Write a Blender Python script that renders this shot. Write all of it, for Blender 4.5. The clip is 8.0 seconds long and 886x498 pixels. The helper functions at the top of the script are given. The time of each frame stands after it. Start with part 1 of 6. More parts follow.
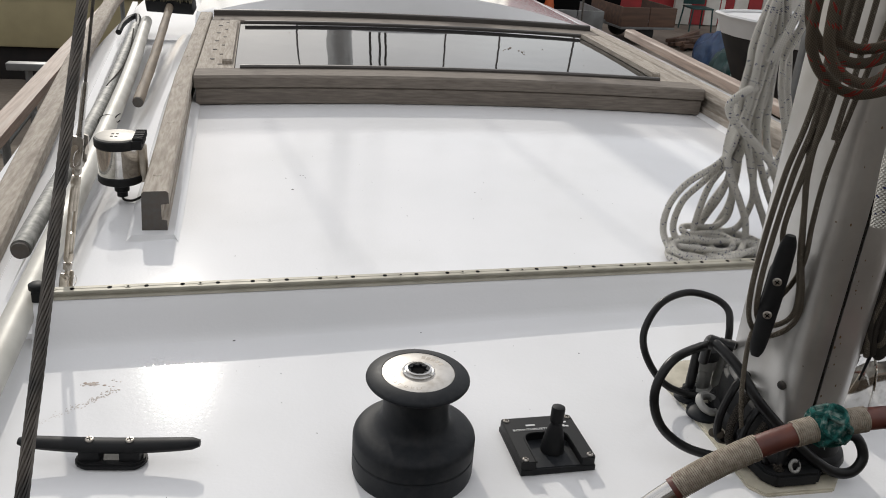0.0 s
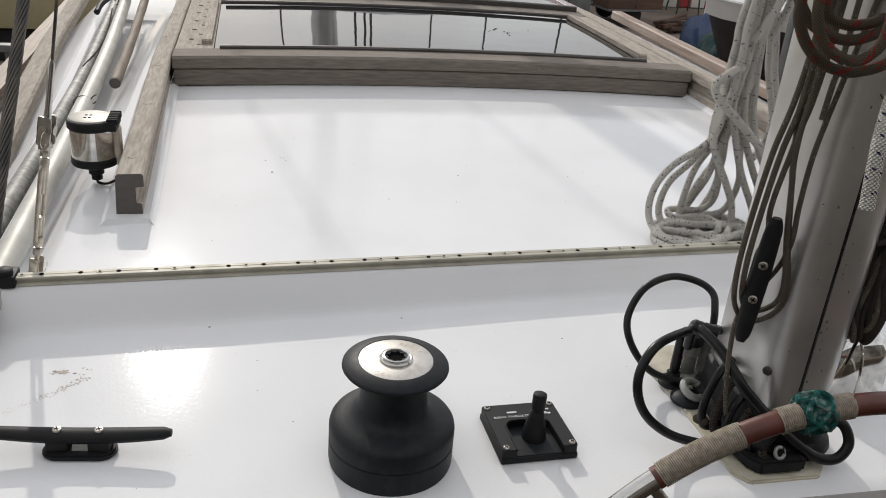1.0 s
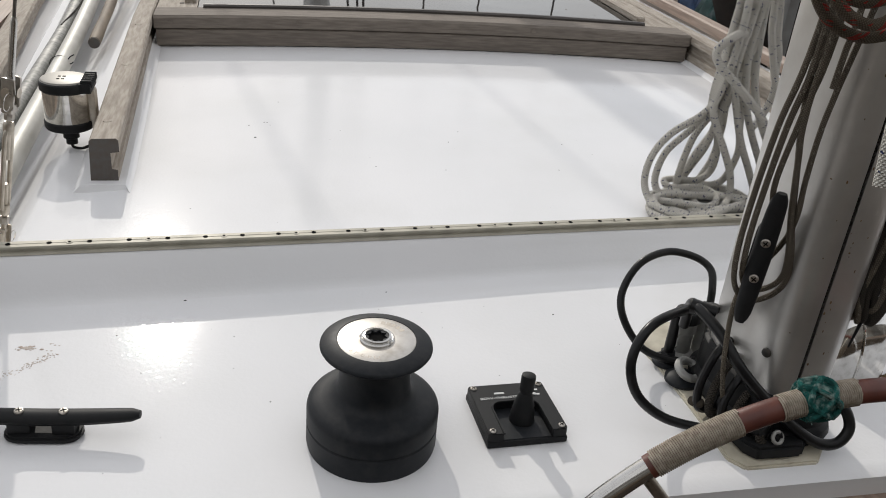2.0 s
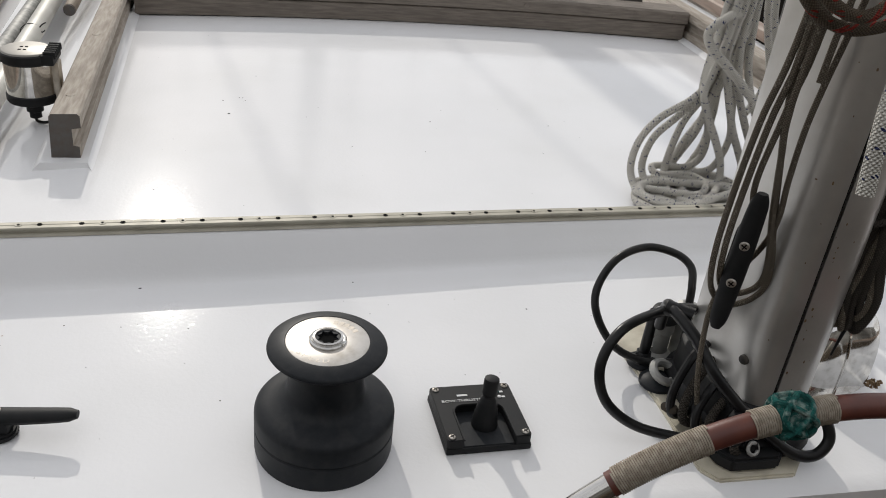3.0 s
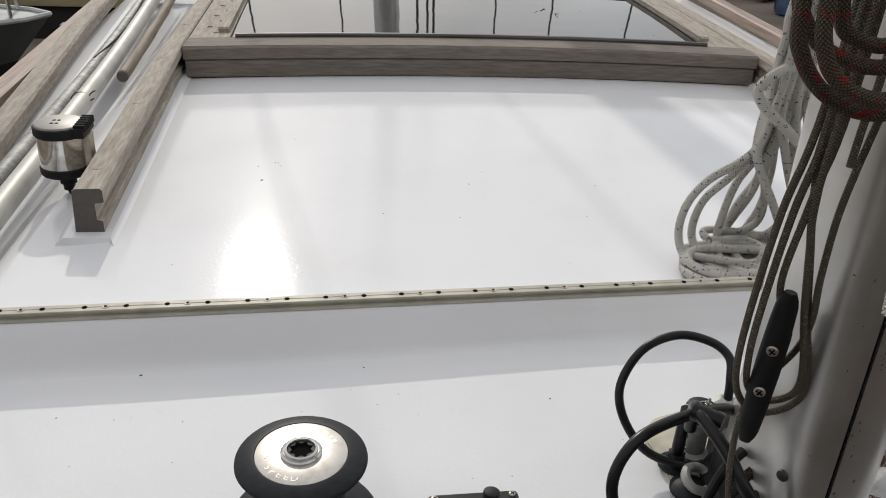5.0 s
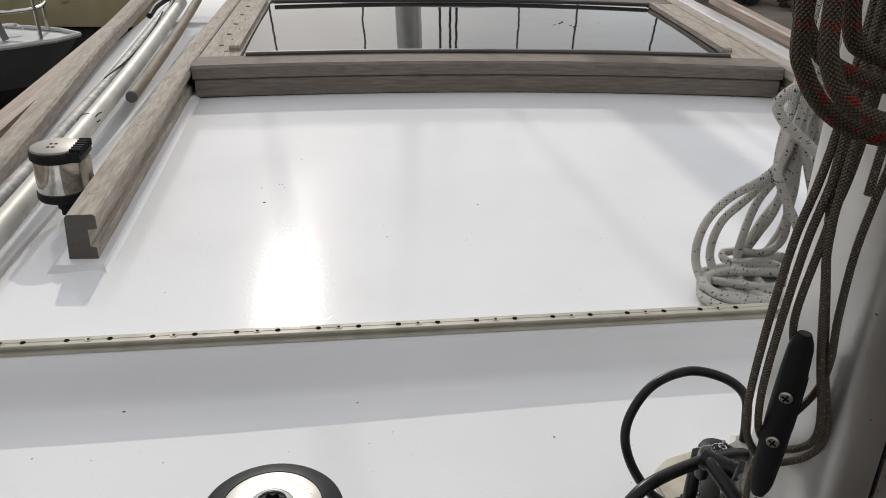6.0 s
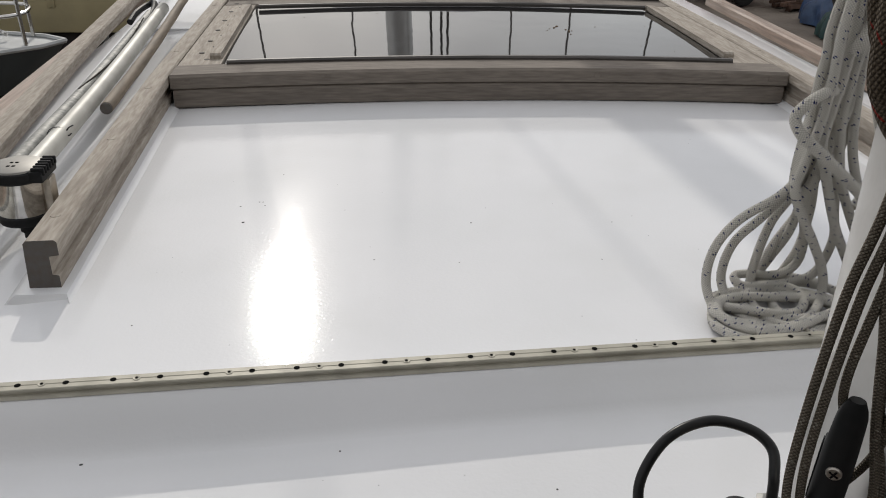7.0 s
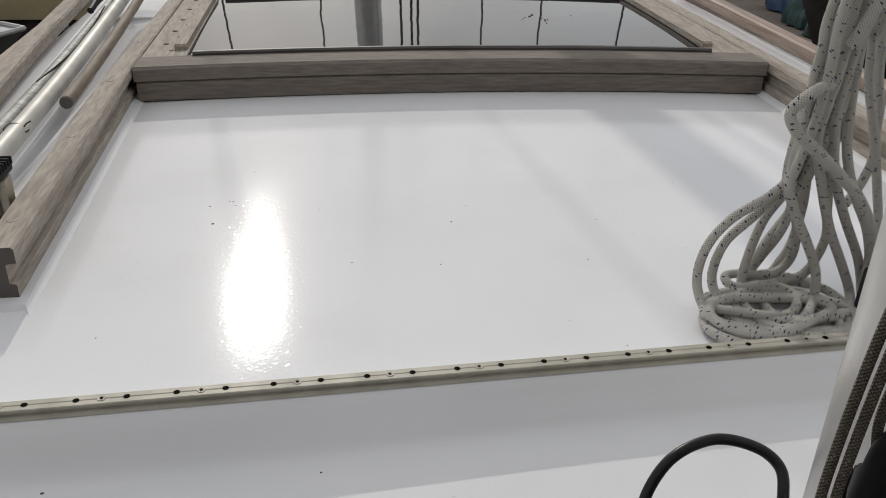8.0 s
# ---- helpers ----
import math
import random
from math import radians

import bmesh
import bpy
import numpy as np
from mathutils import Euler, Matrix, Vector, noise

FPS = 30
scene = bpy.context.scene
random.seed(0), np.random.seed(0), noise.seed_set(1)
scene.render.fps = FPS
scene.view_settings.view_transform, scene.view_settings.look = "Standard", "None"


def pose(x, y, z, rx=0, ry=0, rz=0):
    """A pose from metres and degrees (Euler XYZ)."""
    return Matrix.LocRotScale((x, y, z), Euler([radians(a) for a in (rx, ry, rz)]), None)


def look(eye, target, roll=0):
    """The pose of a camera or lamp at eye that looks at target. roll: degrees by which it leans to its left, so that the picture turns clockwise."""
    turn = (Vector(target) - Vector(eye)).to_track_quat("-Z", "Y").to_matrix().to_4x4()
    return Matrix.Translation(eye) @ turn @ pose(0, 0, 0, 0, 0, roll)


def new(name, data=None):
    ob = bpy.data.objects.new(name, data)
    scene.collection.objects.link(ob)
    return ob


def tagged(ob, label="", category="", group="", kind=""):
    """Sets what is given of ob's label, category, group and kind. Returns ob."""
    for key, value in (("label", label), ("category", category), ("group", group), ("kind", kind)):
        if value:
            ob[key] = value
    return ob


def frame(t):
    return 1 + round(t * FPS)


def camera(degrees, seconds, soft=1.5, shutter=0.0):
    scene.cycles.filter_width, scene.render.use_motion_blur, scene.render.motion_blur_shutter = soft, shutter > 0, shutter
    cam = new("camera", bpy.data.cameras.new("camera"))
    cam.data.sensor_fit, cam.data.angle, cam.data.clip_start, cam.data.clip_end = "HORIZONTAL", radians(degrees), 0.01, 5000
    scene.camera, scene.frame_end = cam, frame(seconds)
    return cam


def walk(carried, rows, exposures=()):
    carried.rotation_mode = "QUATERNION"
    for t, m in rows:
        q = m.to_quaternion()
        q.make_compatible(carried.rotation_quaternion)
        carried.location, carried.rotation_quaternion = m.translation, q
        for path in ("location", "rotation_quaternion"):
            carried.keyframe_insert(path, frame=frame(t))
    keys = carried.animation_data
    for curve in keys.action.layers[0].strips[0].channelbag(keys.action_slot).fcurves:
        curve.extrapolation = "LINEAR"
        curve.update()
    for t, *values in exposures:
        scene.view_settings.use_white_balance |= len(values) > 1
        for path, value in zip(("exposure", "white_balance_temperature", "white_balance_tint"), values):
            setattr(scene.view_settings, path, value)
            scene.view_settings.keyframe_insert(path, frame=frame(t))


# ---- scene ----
cam = camera(55.1, 8.0, soft=1.0)
PATH = [
    (0, (0.024, 0.049, 0.62), (0.429, 1.834, -0.186), 4.5),
    (0.5, (0.032, 0.064, 0.614), (0.453, 1.837, -0.21), 4.6),
    (1, (0.04, 0.071, 0.61), (0.472, 1.834, -0.229), 4.8),
    (1.5, (0.046, 0.092, 0.604), (0.49, 1.842, -0.258), 5.2),
    (2.8, (0.104, 0.162, 0.593), (0.545, 1.851, -0.382), 6.0),
    (3, (0.116, 0.171, 0.599), (0.556, 1.862, -0.375), 6.6),
    (3.5, (0.138, 0.191, 0.615), (0.562, 1.888, -0.354), 7.5),
    (4, (0.162, 0.201, 0.618), (0.554, 1.911, -0.342), 7.2),
    (4.5, (0.18, 0.224, 0.616), (0.507, 1.954, -0.333), 5.2),
    (5, (0.225, 0.252, 0.616), (0.459, 2.018, -0.294), 2.9),
    (6.5, (0.28, 0.352, 0.6), (0.439, 2.14, -0.282), 1.4),
    (7, (0.285, 0.406, 0.594), (0.462, 2.194, -0.285), 1.2),
    (7.5, (0.278, 0.434, 0.589), (0.484, 2.218, -0.29), 1.3),
    (8, (0.275, 0.464, 0.59), (0.521, 2.231, -0.315), 1.6),
]
walk(cam, [(t, look(eye, target, roll)) for t, eye, target, roll in PATH],
     exposures=[(0, 0.06), (4.5, -0.03), (6.5, -0.12), (8, -0.3)])

# ---- light ----
SUN_EL, SUN_AZ = 30.0, -6.5      # degrees; azimuth from +y towards +x
world = bpy.data.worlds.new("sky")
scene.world = world
world.use_nodes = True
wn = world.node_tree
sky = wn.nodes.new("ShaderNodeTexSky")
sky.sky_type, sky.sun_disc = "NISHITA", False
sky.sun_elevation, sky.sun_rotation = radians(SUN_EL), radians(SUN_AZ)
sky.air_density, sky.dust_density, sky.ozone_density = 1.0, 1.2, 1.0
# thin broken cloud, which whitens the sky
tc = wn.nodes.new("ShaderNodeTexCoord")
cn = wn.nodes.new("ShaderNodeTexNoise")
cn.inputs["Scale"].default_value, cn.inputs["Detail"].default_value = 3.0, 6.0
wn.links.new(tc.outputs["Generated"], cn.inputs["Vector"])
cr = wn.nodes.new("ShaderNodeValToRGB")
cr.color_ramp.elements[0].position, cr.color_ramp.elements[1].position = 0.38, 0.62
cr.color_ramp.elements[0].color, cr.color_ramp.elements[1].color = (0.72, 0.72, 0.72, 1), (0.95, 0.95, 0.95, 1)
wn.links.new(cn.outputs["Fac"], cr.inputs["Fac"])
mixs = wn.nodes.new("ShaderNodeMix")
mixs.data_type = "RGBA"
mixs.inputs["B"].default_value = (5.82, 5.75, 5.72, 1)
wn.links.new(cr.outputs["Color"], mixs.inputs["Factor"])
wn.links.new(sky.outputs["Color"], mixs.inputs["A"])
wn.links.new(mixs.outputs["Result"], wn.nodes["Background"].inputs["Color"])
wn.nodes["Background"].inputs["Strength"].default_value = 0.15
sun = new("sun", bpy.data.lights.new("sun", "SUN"))
sun.data.energy, sun.data.angle, sun.data.color = 1.65, radians(0.7), (1.0, 0.95, 0.87)
_e, _a = radians(SUN_EL), radians(SUN_AZ)
sun.matrix_world = look((0, 0, 0), (-math.sin(_a) * math.cos(_e), -math.cos(_a) * math.cos(_e), -math.sin(_e)))


# ---- materials ----
def mat(name, col, rough=0.5, metal=0.0, col2=None, scale=20.0, stretch=(1, 1, 1), bump=0.0, bscale=None, coat=0.0, detail=5.0,
        stain=None, stain_scale=3.0, stain_amount=0.3, rvar=0.0, ob_var=0.0, dist=0.002, spec=0.5, uv=False, grain_stain=False, bdetail=3.0, brough=0.5, coat_rough=0.08):
    """Noise-varied surface: grain at `scale`, stains at `stain_scale`."""
    m = bpy.data.materials.new(name)
    m.use_nodes = True
    n, l = m.node_tree.nodes, m.node_tree.links
    b = n["Principled BSDF"]
    b.inputs["Roughness"].default_value, b.inputs["Metallic"].default_value = rough, metal
    b.inputs["Coat Weight"].default_value, b.inputs["Coat Roughness"].default_value = coat, coat_rough
    b.inputs["Specular IOR Level"].default_value = spec
    co = n.new("ShaderNodeTexCoord")
    mp = n.new("ShaderNodeMapping")
    mp.inputs["Scale"].default_value = stretch
    l.new(co.outputs["UV" if uv else "Object"], mp.inputs["Vector"])
    no = n.new("ShaderNodeTexNoise")
    no.inputs["Scale"].default_value, no.inputs["Detail"].default_value = scale, detail
    l.new(mp.outputs["Vector"], no.inputs["Vector"])
    mx = n.new("ShaderNodeMix")
    mx.data_type = "RGBA"
    mx.inputs["A"].default_value = (*col, 1)
    mx.inputs["B"].default_value = (*(col2 or [c * 0.8 for c in col]), 1)
    ramp = n.new("ShaderNodeMapRange")
    ramp.inputs["From Min"].default_value, ramp.inputs["From Max"].default_value = 0.35, 0.65
    l.new(no.outputs["Fac"], ramp.inputs["Value"])
    l.new(ramp.outputs["Result"], mx.inputs["Factor"])
    out = mx.outputs["Result"]
    if stain:
        n2 = n.new("ShaderNodeTexNoise")
        n2.inputs["Scale"].default_value, n2.inputs["Detail"].default_value = stain_scale, 7.0
        l.new(mp.outputs["Vector"] if grain_stain else co.outputs["Object"], n2.inputs["Vector"])
        r2 = n.new("ShaderNodeMapRange")
        r2.inputs["From Min"].default_value, r2.inputs["From Max"].default_value = 0.5, 0.72
        r2.inputs["To Max"].default_value = stain_amount
        l.new(n2.outputs["Fac"], r2.inputs["Value"])
        m2 = n.new("ShaderNodeMix")
        m2.data_type = "RGBA"
        m2.inputs["B"].default_value = (*stain, 1)
        l.new(r2.outputs["Result"], m2.inputs["Factor"])
        l.new(out, m2.inputs["A"])
        out = m2.outputs["Result"]
    if ob_var:
        oi = n.new("ShaderNodeObjectInfo")
        hv = n.new("ShaderNodeHueSaturation")
        rv = n.new("ShaderNodeMapRange")
        rv.inputs["To Min"].default_value, rv.inputs["To Max"].default_value = 1 - ob_var, 1 + ob_var
        l.new(oi.outputs["Random"], rv.inputs["Value"])
        l.new(rv.outputs["Result"], hv.inputs["Value"])
        l.new(out, hv.inputs["Color"])
        out = hv.outputs["Color"]
    l.new(out, b.inputs["Base Color"])
    if rvar:
        rr = n.new("ShaderNodeMapRange")
        rr.inputs["To Min"].default_value, rr.inputs["To Max"].default_value = max(0.02, rough - rvar), rough + rvar
        l.new(no.outputs["Fac"], rr.inputs["Value"])
        l.new(rr.outputs["Result"], b.inputs["Roughness"])
    if bump:
        nb = n.new("ShaderNodeTexNoise")
        nb.inputs["Scale"].default_value, nb.inputs["Detail"].default_value, nb.inputs["Roughness"].default_value = bscale or scale, bdetail, brough
        l.new(mp.outputs["Vector"], nb.inputs["Vector"])
        bp = n.new("ShaderNodeBump")
        bp.inputs["Strength"].default_value, bp.inputs["Distance"].default_value = bump, dist
        l.new(nb.outputs["Fac"], bp.inputs["Height"])
        l.new(bp.outputs["Normal"], b.inputs["Normal"])
    return m


def rope_mat(name, col, dark, fleck, fleck_amount, pitch, rough=0.9, sides=8.0, fleck_run=1.9, dirt=0.35):
    """Braided rope: two crossing sets of strands along the rope's own length, with coloured flecks."""
    m = bpy.data.materials.new(name)
    m.use_nodes = True
    n, l = m.node_tree.nodes, m.node_tree.links
    b = n["Principled BSDF"]
    b.inputs["Roughness"].default_value = rough
    b.inputs["Specular IOR Level"].default_value = 0.2
    co = n.new("ShaderNodeTexCoord")
    sp = n.new("ShaderNodeSeparateXYZ")
    l.new(co.outputs["UV"], sp.inputs["Vector"])

    def op(kind, a, c=None):
        o = n.new("ShaderNodeMath")
        o.operation = kind
        for k, v in ((0, a), (1, c)):
            if v is None:
                continue
            if isinstance(v, (int, float)):
                o.inputs[k].default_value = v
            else:
                l.new(v, o.inputs[k])
        return o.outputs[0]
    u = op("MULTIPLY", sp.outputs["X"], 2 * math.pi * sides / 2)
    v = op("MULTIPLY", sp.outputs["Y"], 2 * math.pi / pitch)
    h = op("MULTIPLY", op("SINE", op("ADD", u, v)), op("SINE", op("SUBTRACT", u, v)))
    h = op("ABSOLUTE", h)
    # shade between the strands put into the colour, darkest where the braid is low
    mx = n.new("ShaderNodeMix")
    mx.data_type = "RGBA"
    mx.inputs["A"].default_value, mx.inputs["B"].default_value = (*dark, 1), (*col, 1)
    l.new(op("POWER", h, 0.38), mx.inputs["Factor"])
    # flecks: single strands of another colour
    cells = n.new("ShaderNodeTexVoronoi")
    cells.inputs["Scale"].default_value, cells.inputs["Randomness"].default_value = 1.0, 0.6
    cmb = n.new("ShaderNodeCombineXYZ")
    l.new(op("MULTIPLY", op("ADD", sp.outputs["X"], op("MULTIPLY", sp.outputs["Y"], 22.0)), 10.0), cmb.inputs["X"])
    l.new(op("MULTIPLY", sp.outputs["Y"], fleck_run / pitch), cmb.inputs["Y"])
    l.new(cmb.outputs["Vector"], cells.inputs["Vector"])
    sc = n.new("ShaderNodeSeparateColor")
    l.new(cells.outputs["Color"], sc.inputs["Color"])
    pick = op("LESS_THAN", sc.outputs["Red"], fleck_amount)
    near = op("LESS_THAN", cells.outputs["Distance"], 0.46)
    m2 = n.new("ShaderNodeMix")
    m2.data_type = "RGBA"
    m2.inputs["B"].default_value = (*fleck, 1)
    l.new(op("MULTIPLY", pick, near), m2.inputs["Factor"])
    l.new(mx.outputs["Result"], m2.inputs["A"])
    # dirt
    nz = n.new("ShaderNodeTexNoise")
    nz.inputs["Scale"].default_value, nz.inputs["Detail"].default_value = 30.0, 4.0
    l.new(co.outputs["Object"], nz.inputs["Vector"])
    m3 = n.new("ShaderNodeMix")
    m3.data_type, m3.blend_type = "RGBA", "MULTIPLY"
    m3.inputs["Factor"].default_value = dirt
    l.new(m2.outputs["Result"], m3.inputs["A"])
    l.new(nz.outputs["Fac"], m3.inputs["B"])
    l.new(m3.outputs["Result"], b.inputs["Base Color"])
    bp = n.new("ShaderNodeBump")
    bp.inputs["Strength"].default_value, bp.inputs["Distance"].default_value = 1.0, 0.0018
    l.new(h, bp.inputs["Height"])
    l.new(bp.outputs["Normal"], b.inputs["Normal"])
    return m


M_DECK = mat("white_gelcoat", (0.80, 0.80, 0.81), 0.05, col2=(0.76, 0.765, 0.775), scale=2.5, bump=0.6, bscale=190.0, dist=0.00032, spec=0.14, bdetail=2.0, coat=0.07, coat_rough=0.17,
             stain=(0.66, 0.66, 0.64), stain_scale=4.0, stain_amount=0.22, rvar=0.01)
M_DECK2 = mat("white_paint_side", (0.78, 0.78, 0.79), 0.30, scale=3.0, col2=(0.72, 0.72, 0.72), bump=0.05, bscale=120.0)
M_TEAK = mat("weathered_teak", (0.43, 0.385, 0.33), 0.8, col2=(0.31, 0.270, 0.225), scale=190.0, stretch=(1, 0.12, 1), bump=0.8, bscale=220.0, dist=0.0015,
             stain=(0.17, 0.14, 0.115), stain_scale=40.0, stain_amount=0.5, spec=0.25, grain_stain=True)
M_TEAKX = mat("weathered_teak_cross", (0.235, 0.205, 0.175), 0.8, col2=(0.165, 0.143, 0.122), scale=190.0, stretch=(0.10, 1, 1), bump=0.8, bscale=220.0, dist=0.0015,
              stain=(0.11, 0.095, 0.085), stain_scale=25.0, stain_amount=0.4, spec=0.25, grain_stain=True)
M_VARN = mat("worn_varnished_wood", (0.34, 0.25, 0.195), 0.6, col2=(0.22, 0.16, 0.125), scale=130.0, stretch=(1, 0.05, 1), bump=0.4,
             stain=(0.40, 0.34, 0.29), stain_scale=40.0, stain_amount=0.7, grain_stain=True)
M_ENDGRAIN = mat("wood_end_grain", (0.105, 0.098, 0.092), 0.85, col2=(0.10, 0.085, 0.075), scale=90.0, bump=0.4)
M_BLACK = mat("black_anodised", (0.013, 0.015, 0.018), 0.5, col2=(0.018, 0.020, 0.023), spec=0.2, scale=120.0, bump=0.15, bscale=700.0, dist=0.0005, rvar=0.1,
              stain=(0.045, 0.043, 0.041), stain_scale=60.0, stain_amount=0.22)
M_PLAST = mat("black_plastic", (0.010, 0.011, 0.012), 0.55, col2=(0.015, 0.015, 0.016), spec=0.22, scale=80.0, bump=0.1, bscale=500.0, dist=0.0004, rvar=0.1)
M_RUBBER = mat("black_cable_rubber", (0.007, 0.007, 0.008), 0.32, col2=(0.014, 0.014, 0.014), scale=60.0, rvar=0.08, spec=0.28)
M_STEEL = mat("stainless_steel", (0.62, 0.61, 0.59), 0.16, 1.0, col2=(0.52, 0.51, 0.49), scale=40.0, rvar=0.06)
M_BRUSH = mat("brushed_steel", (0.58, 0.53, 0.46), 0.42, 1.0, col2=(0.44, 0.40, 0.34), scale=70.0, rvar=0.1, bump=0.1, bscale=300.0, dist=0.0003)
M_CHROME = mat("pitted_chrome", (0.72, 0.71, 0.69), 0.09, 1.0, col2=(0.60, 0.59, 0.57), scale=60.0, rvar=0.05, stain=(0.34, 0.31, 0.27), stain_scale=120.0, stain_amount=0.35)
M_ALU = mat("anodised_spar", (0.60, 0.59, 0.57), 0.36, 0.8, col2=(0.51, 0.50, 0.48), spec=0.5, scale=14.0, stain=(0.34, 0.31, 0.28), stain_scale=13.0, stain_amount=0.4, rvar=0.08, bump=0.08, bscale=200.0)
M_SILVER = mat("silver_tube", (0.52, 0.51, 0.47), 0.52, 0.15, col2=(0.43, 0.42, 0.38), scale=15.0, rvar=0.08)
M_GALV = mat("galvanised_pipe", (0.27, 0.27, 0.255), 0.6, 0.25, col2=(0.16, 0.16, 0.15), scale=90.0, rvar=0.1, stain=(0.42, 0.41, 0.38), stain_scale=18.0, stain_amount=0.7)
M_TRACK = mat("beige_anodised_track", (0.44, 0.415, 0.345), 0.55, 0.1, col2=(0.36, 0.34, 0.28), scale=35.0, rvar=0.08, stain=(0.3, 0.28, 0.22), stain_scale=25.0, stain_amount=0.3)
M_CAP = mat("dull_cap_steel", (0.27, 0.26, 0.24), 0.5, 0.6, col2=(0.28, 0.27, 0.25), scale=60.0, rvar=0.1)
M_SCREW = mat("dull_screw_steel", (0.50, 0.47, 0.43), 0.38, 0.9, col2=(0.34, 0.31, 0.27), scale=90.0, rvar=0.1)
M_PLATE = mat("worn_plate_steel", (0.60, 0.575, 0.54), 0.40, 0.85, col2=(0.50, 0.475, 0.44), scale=60.0, rvar=0.08, stain=(0.30, 0.26, 0.21), stain_scale=60.0, stain_amount=0.4, bump=0.08, bscale=300.0, dist=0.0003)
M_ZINC = mat("pale_zinc", (0.42, 0.42, 0.40), 0.5, 0.4, col2=(0.28, 0.28, 0.27), scale=40.0, rvar=0.1, stain=(0.55, 0.54, 0.5), stain_scale=30.0, stain_amount=0.5)
M_HOLE = mat("dark_recess", (0.006, 0.006, 0.006), 0.9, scale=50.0, spec=0.05)
M_LEATHER = mat("red_brown_leather", (0.115, 0.032, 0.02), 0.42, col2=(0.085, 0.024, 0.017), scale=60.0, bump=0.25, bscale=300.0, dist=0.0006)
M_TWINE = mat("waxed_twine", (0.40, 0.35, 0.285), 0.8, col2=(0.26, 0.22, 0.175), scale=160.0, bump=0.4, bscale=600.0, dist=0.0006, spec=0.2)
M_GREEN = mat("green_cord", (0.015, 0.105, 0.092), 0.9, col2=(0.008, 0.045, 0.04), scale=160.0, bump=0.9, bscale=500.0, dist=0.001, stain=(0.36, 0.42, 0.38), stain_scale=130.0, stain_amount=0.6, spec=0.2)
M_CREAM = mat("cream_sealant_plate", (0.60, 0.56, 0.46), 0.5, col2=(0.50, 0.46, 0.36), scale=20.0, stain=(0.25, 0.22, 0.17), stain_scale=20.0, stain_amount=0.5)
M_WIRE = mat("dark_wire_rope", (0.13, 0.115, 0.10), 0.45, 0.6, col2=(0.05, 0.048, 0.046), scale=40.0)
M_WHITE = mat("white_print", (0.75, 0.75, 0.75), 0.5, scale=30.0)
M_BROWN = mat("brown_rust_deposit", (0.11, 0.065, 0.035), 0.9, col2=(0.2, 0.14, 0.08), scale=120.0)
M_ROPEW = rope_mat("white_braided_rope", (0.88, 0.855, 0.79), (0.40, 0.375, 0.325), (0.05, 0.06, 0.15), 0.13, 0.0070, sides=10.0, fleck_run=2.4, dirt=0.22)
M_ROPEG = rope_mat("grey_weathered_cord", (0.29, 0.25, 0.195), (0.065, 0.054, 0.042), (0.36, 0.33, 0.27), 0.14, 0.0052, sides=6.0)
M_ROPER = rope_mat("red_flecked_rope", (0.22, 0.175, 0.125), (0.06, 0.046, 0.034), (0.40, 0.05, 0.038), 0.34, 0.0058, sides=12.0, fleck_run=0.42)
M_ROPED = rope_mat("dark_cord", (0.085, 0.075, 0.062), (0.035, 0.03, 0.026), (0.12, 0.11, 0.09), 0.05, 0.006, sides=6.0)
M_ACRYL = mat("dark_acrylic_pane", (0.012, 0.012, 0.013), 0.03, scale=4.0, col2=(0.016, 0.016, 0.017), spec=1.0, bump=0.5, bscale=1.6, dist=0.006)
M_BATTEN = mat("dark_bronze_batten", (0.085, 0.075, 0.07), 0.55, col2=(0.05, 0.045, 0.04), scale=60.0, stretch=(0.1, 1, 1))
M_GROUND = mat("yard_sand", (0.22, 0.185, 0.15), 0.95, col2=(0.15, 0.125, 0.10), scale=1.5, bump=0.6, bscale=8.0, dist=0.05, stain=(0.09, 0.08, 0.07), stain_scale=0.35, stain_amount=0.7)


# ---- mesh helpers ----
def finish(name, bm, material, parent=None, label="", smooth=True):
    me = bpy.data.meshes.new(name)
    bm.normal_update()
    bm.to_mesh(me)
    bm.free()
    for mm in (material if isinstance(material, (list, tuple)) else [material]):
        me.materials.append(mm)
    if smooth:
        me.polygons.foreach_set("use_smooth", [True] * len(me.polygons))
        me.set_sharp_from_angle(angle=radians(35))
    ob = new(name, me)
    if parent is not None:
        ob.parent = parent
    if label:
        ob["label"] = label
    return ob


part = finish


def empty(name, label, category, group="", kind="", at=(0, 0, 0)):
    ob = new(name)
    ob.location = at
    return tagged(ob, label, category, group, kind)


def box(x0, x1, y0, y1, z0, z1, bevel=0.0, seg=2, bm=None):
    """A bevelled block, added to bm where one is given."""
    b = bmesh.new()
    bmesh.ops.create_cube(b, size=1.0)
    for v in b.verts:
        v.co = Vector((x0 + (v.co.x + 0.5) * (x1 - x0), y0 + (v.co.y + 0.5) * (y1 - y0), z0 + (v.co.z + 0.5) * (z1 - z0)))
    if bevel:
        bmesh.ops.bevel(b, geom=b.edges[:] + b.verts[:], offset=bevel, segments=seg, affect="EDGES", profile=0.6)
    return add(bm, b) if bm else b


def add(bm, other):
    """Copies the geometry of other into bm."""
    me = bpy.data.meshes.new("tmp")
    other.to_mesh(me)
    other.free()
    bm.from_mesh(me)
    bpy.data.meshes.remove(me)
    return bm


def moved(bm, m):
    bmesh.ops.transform(bm, matrix=m, verts=bm.verts[:])
    return bm


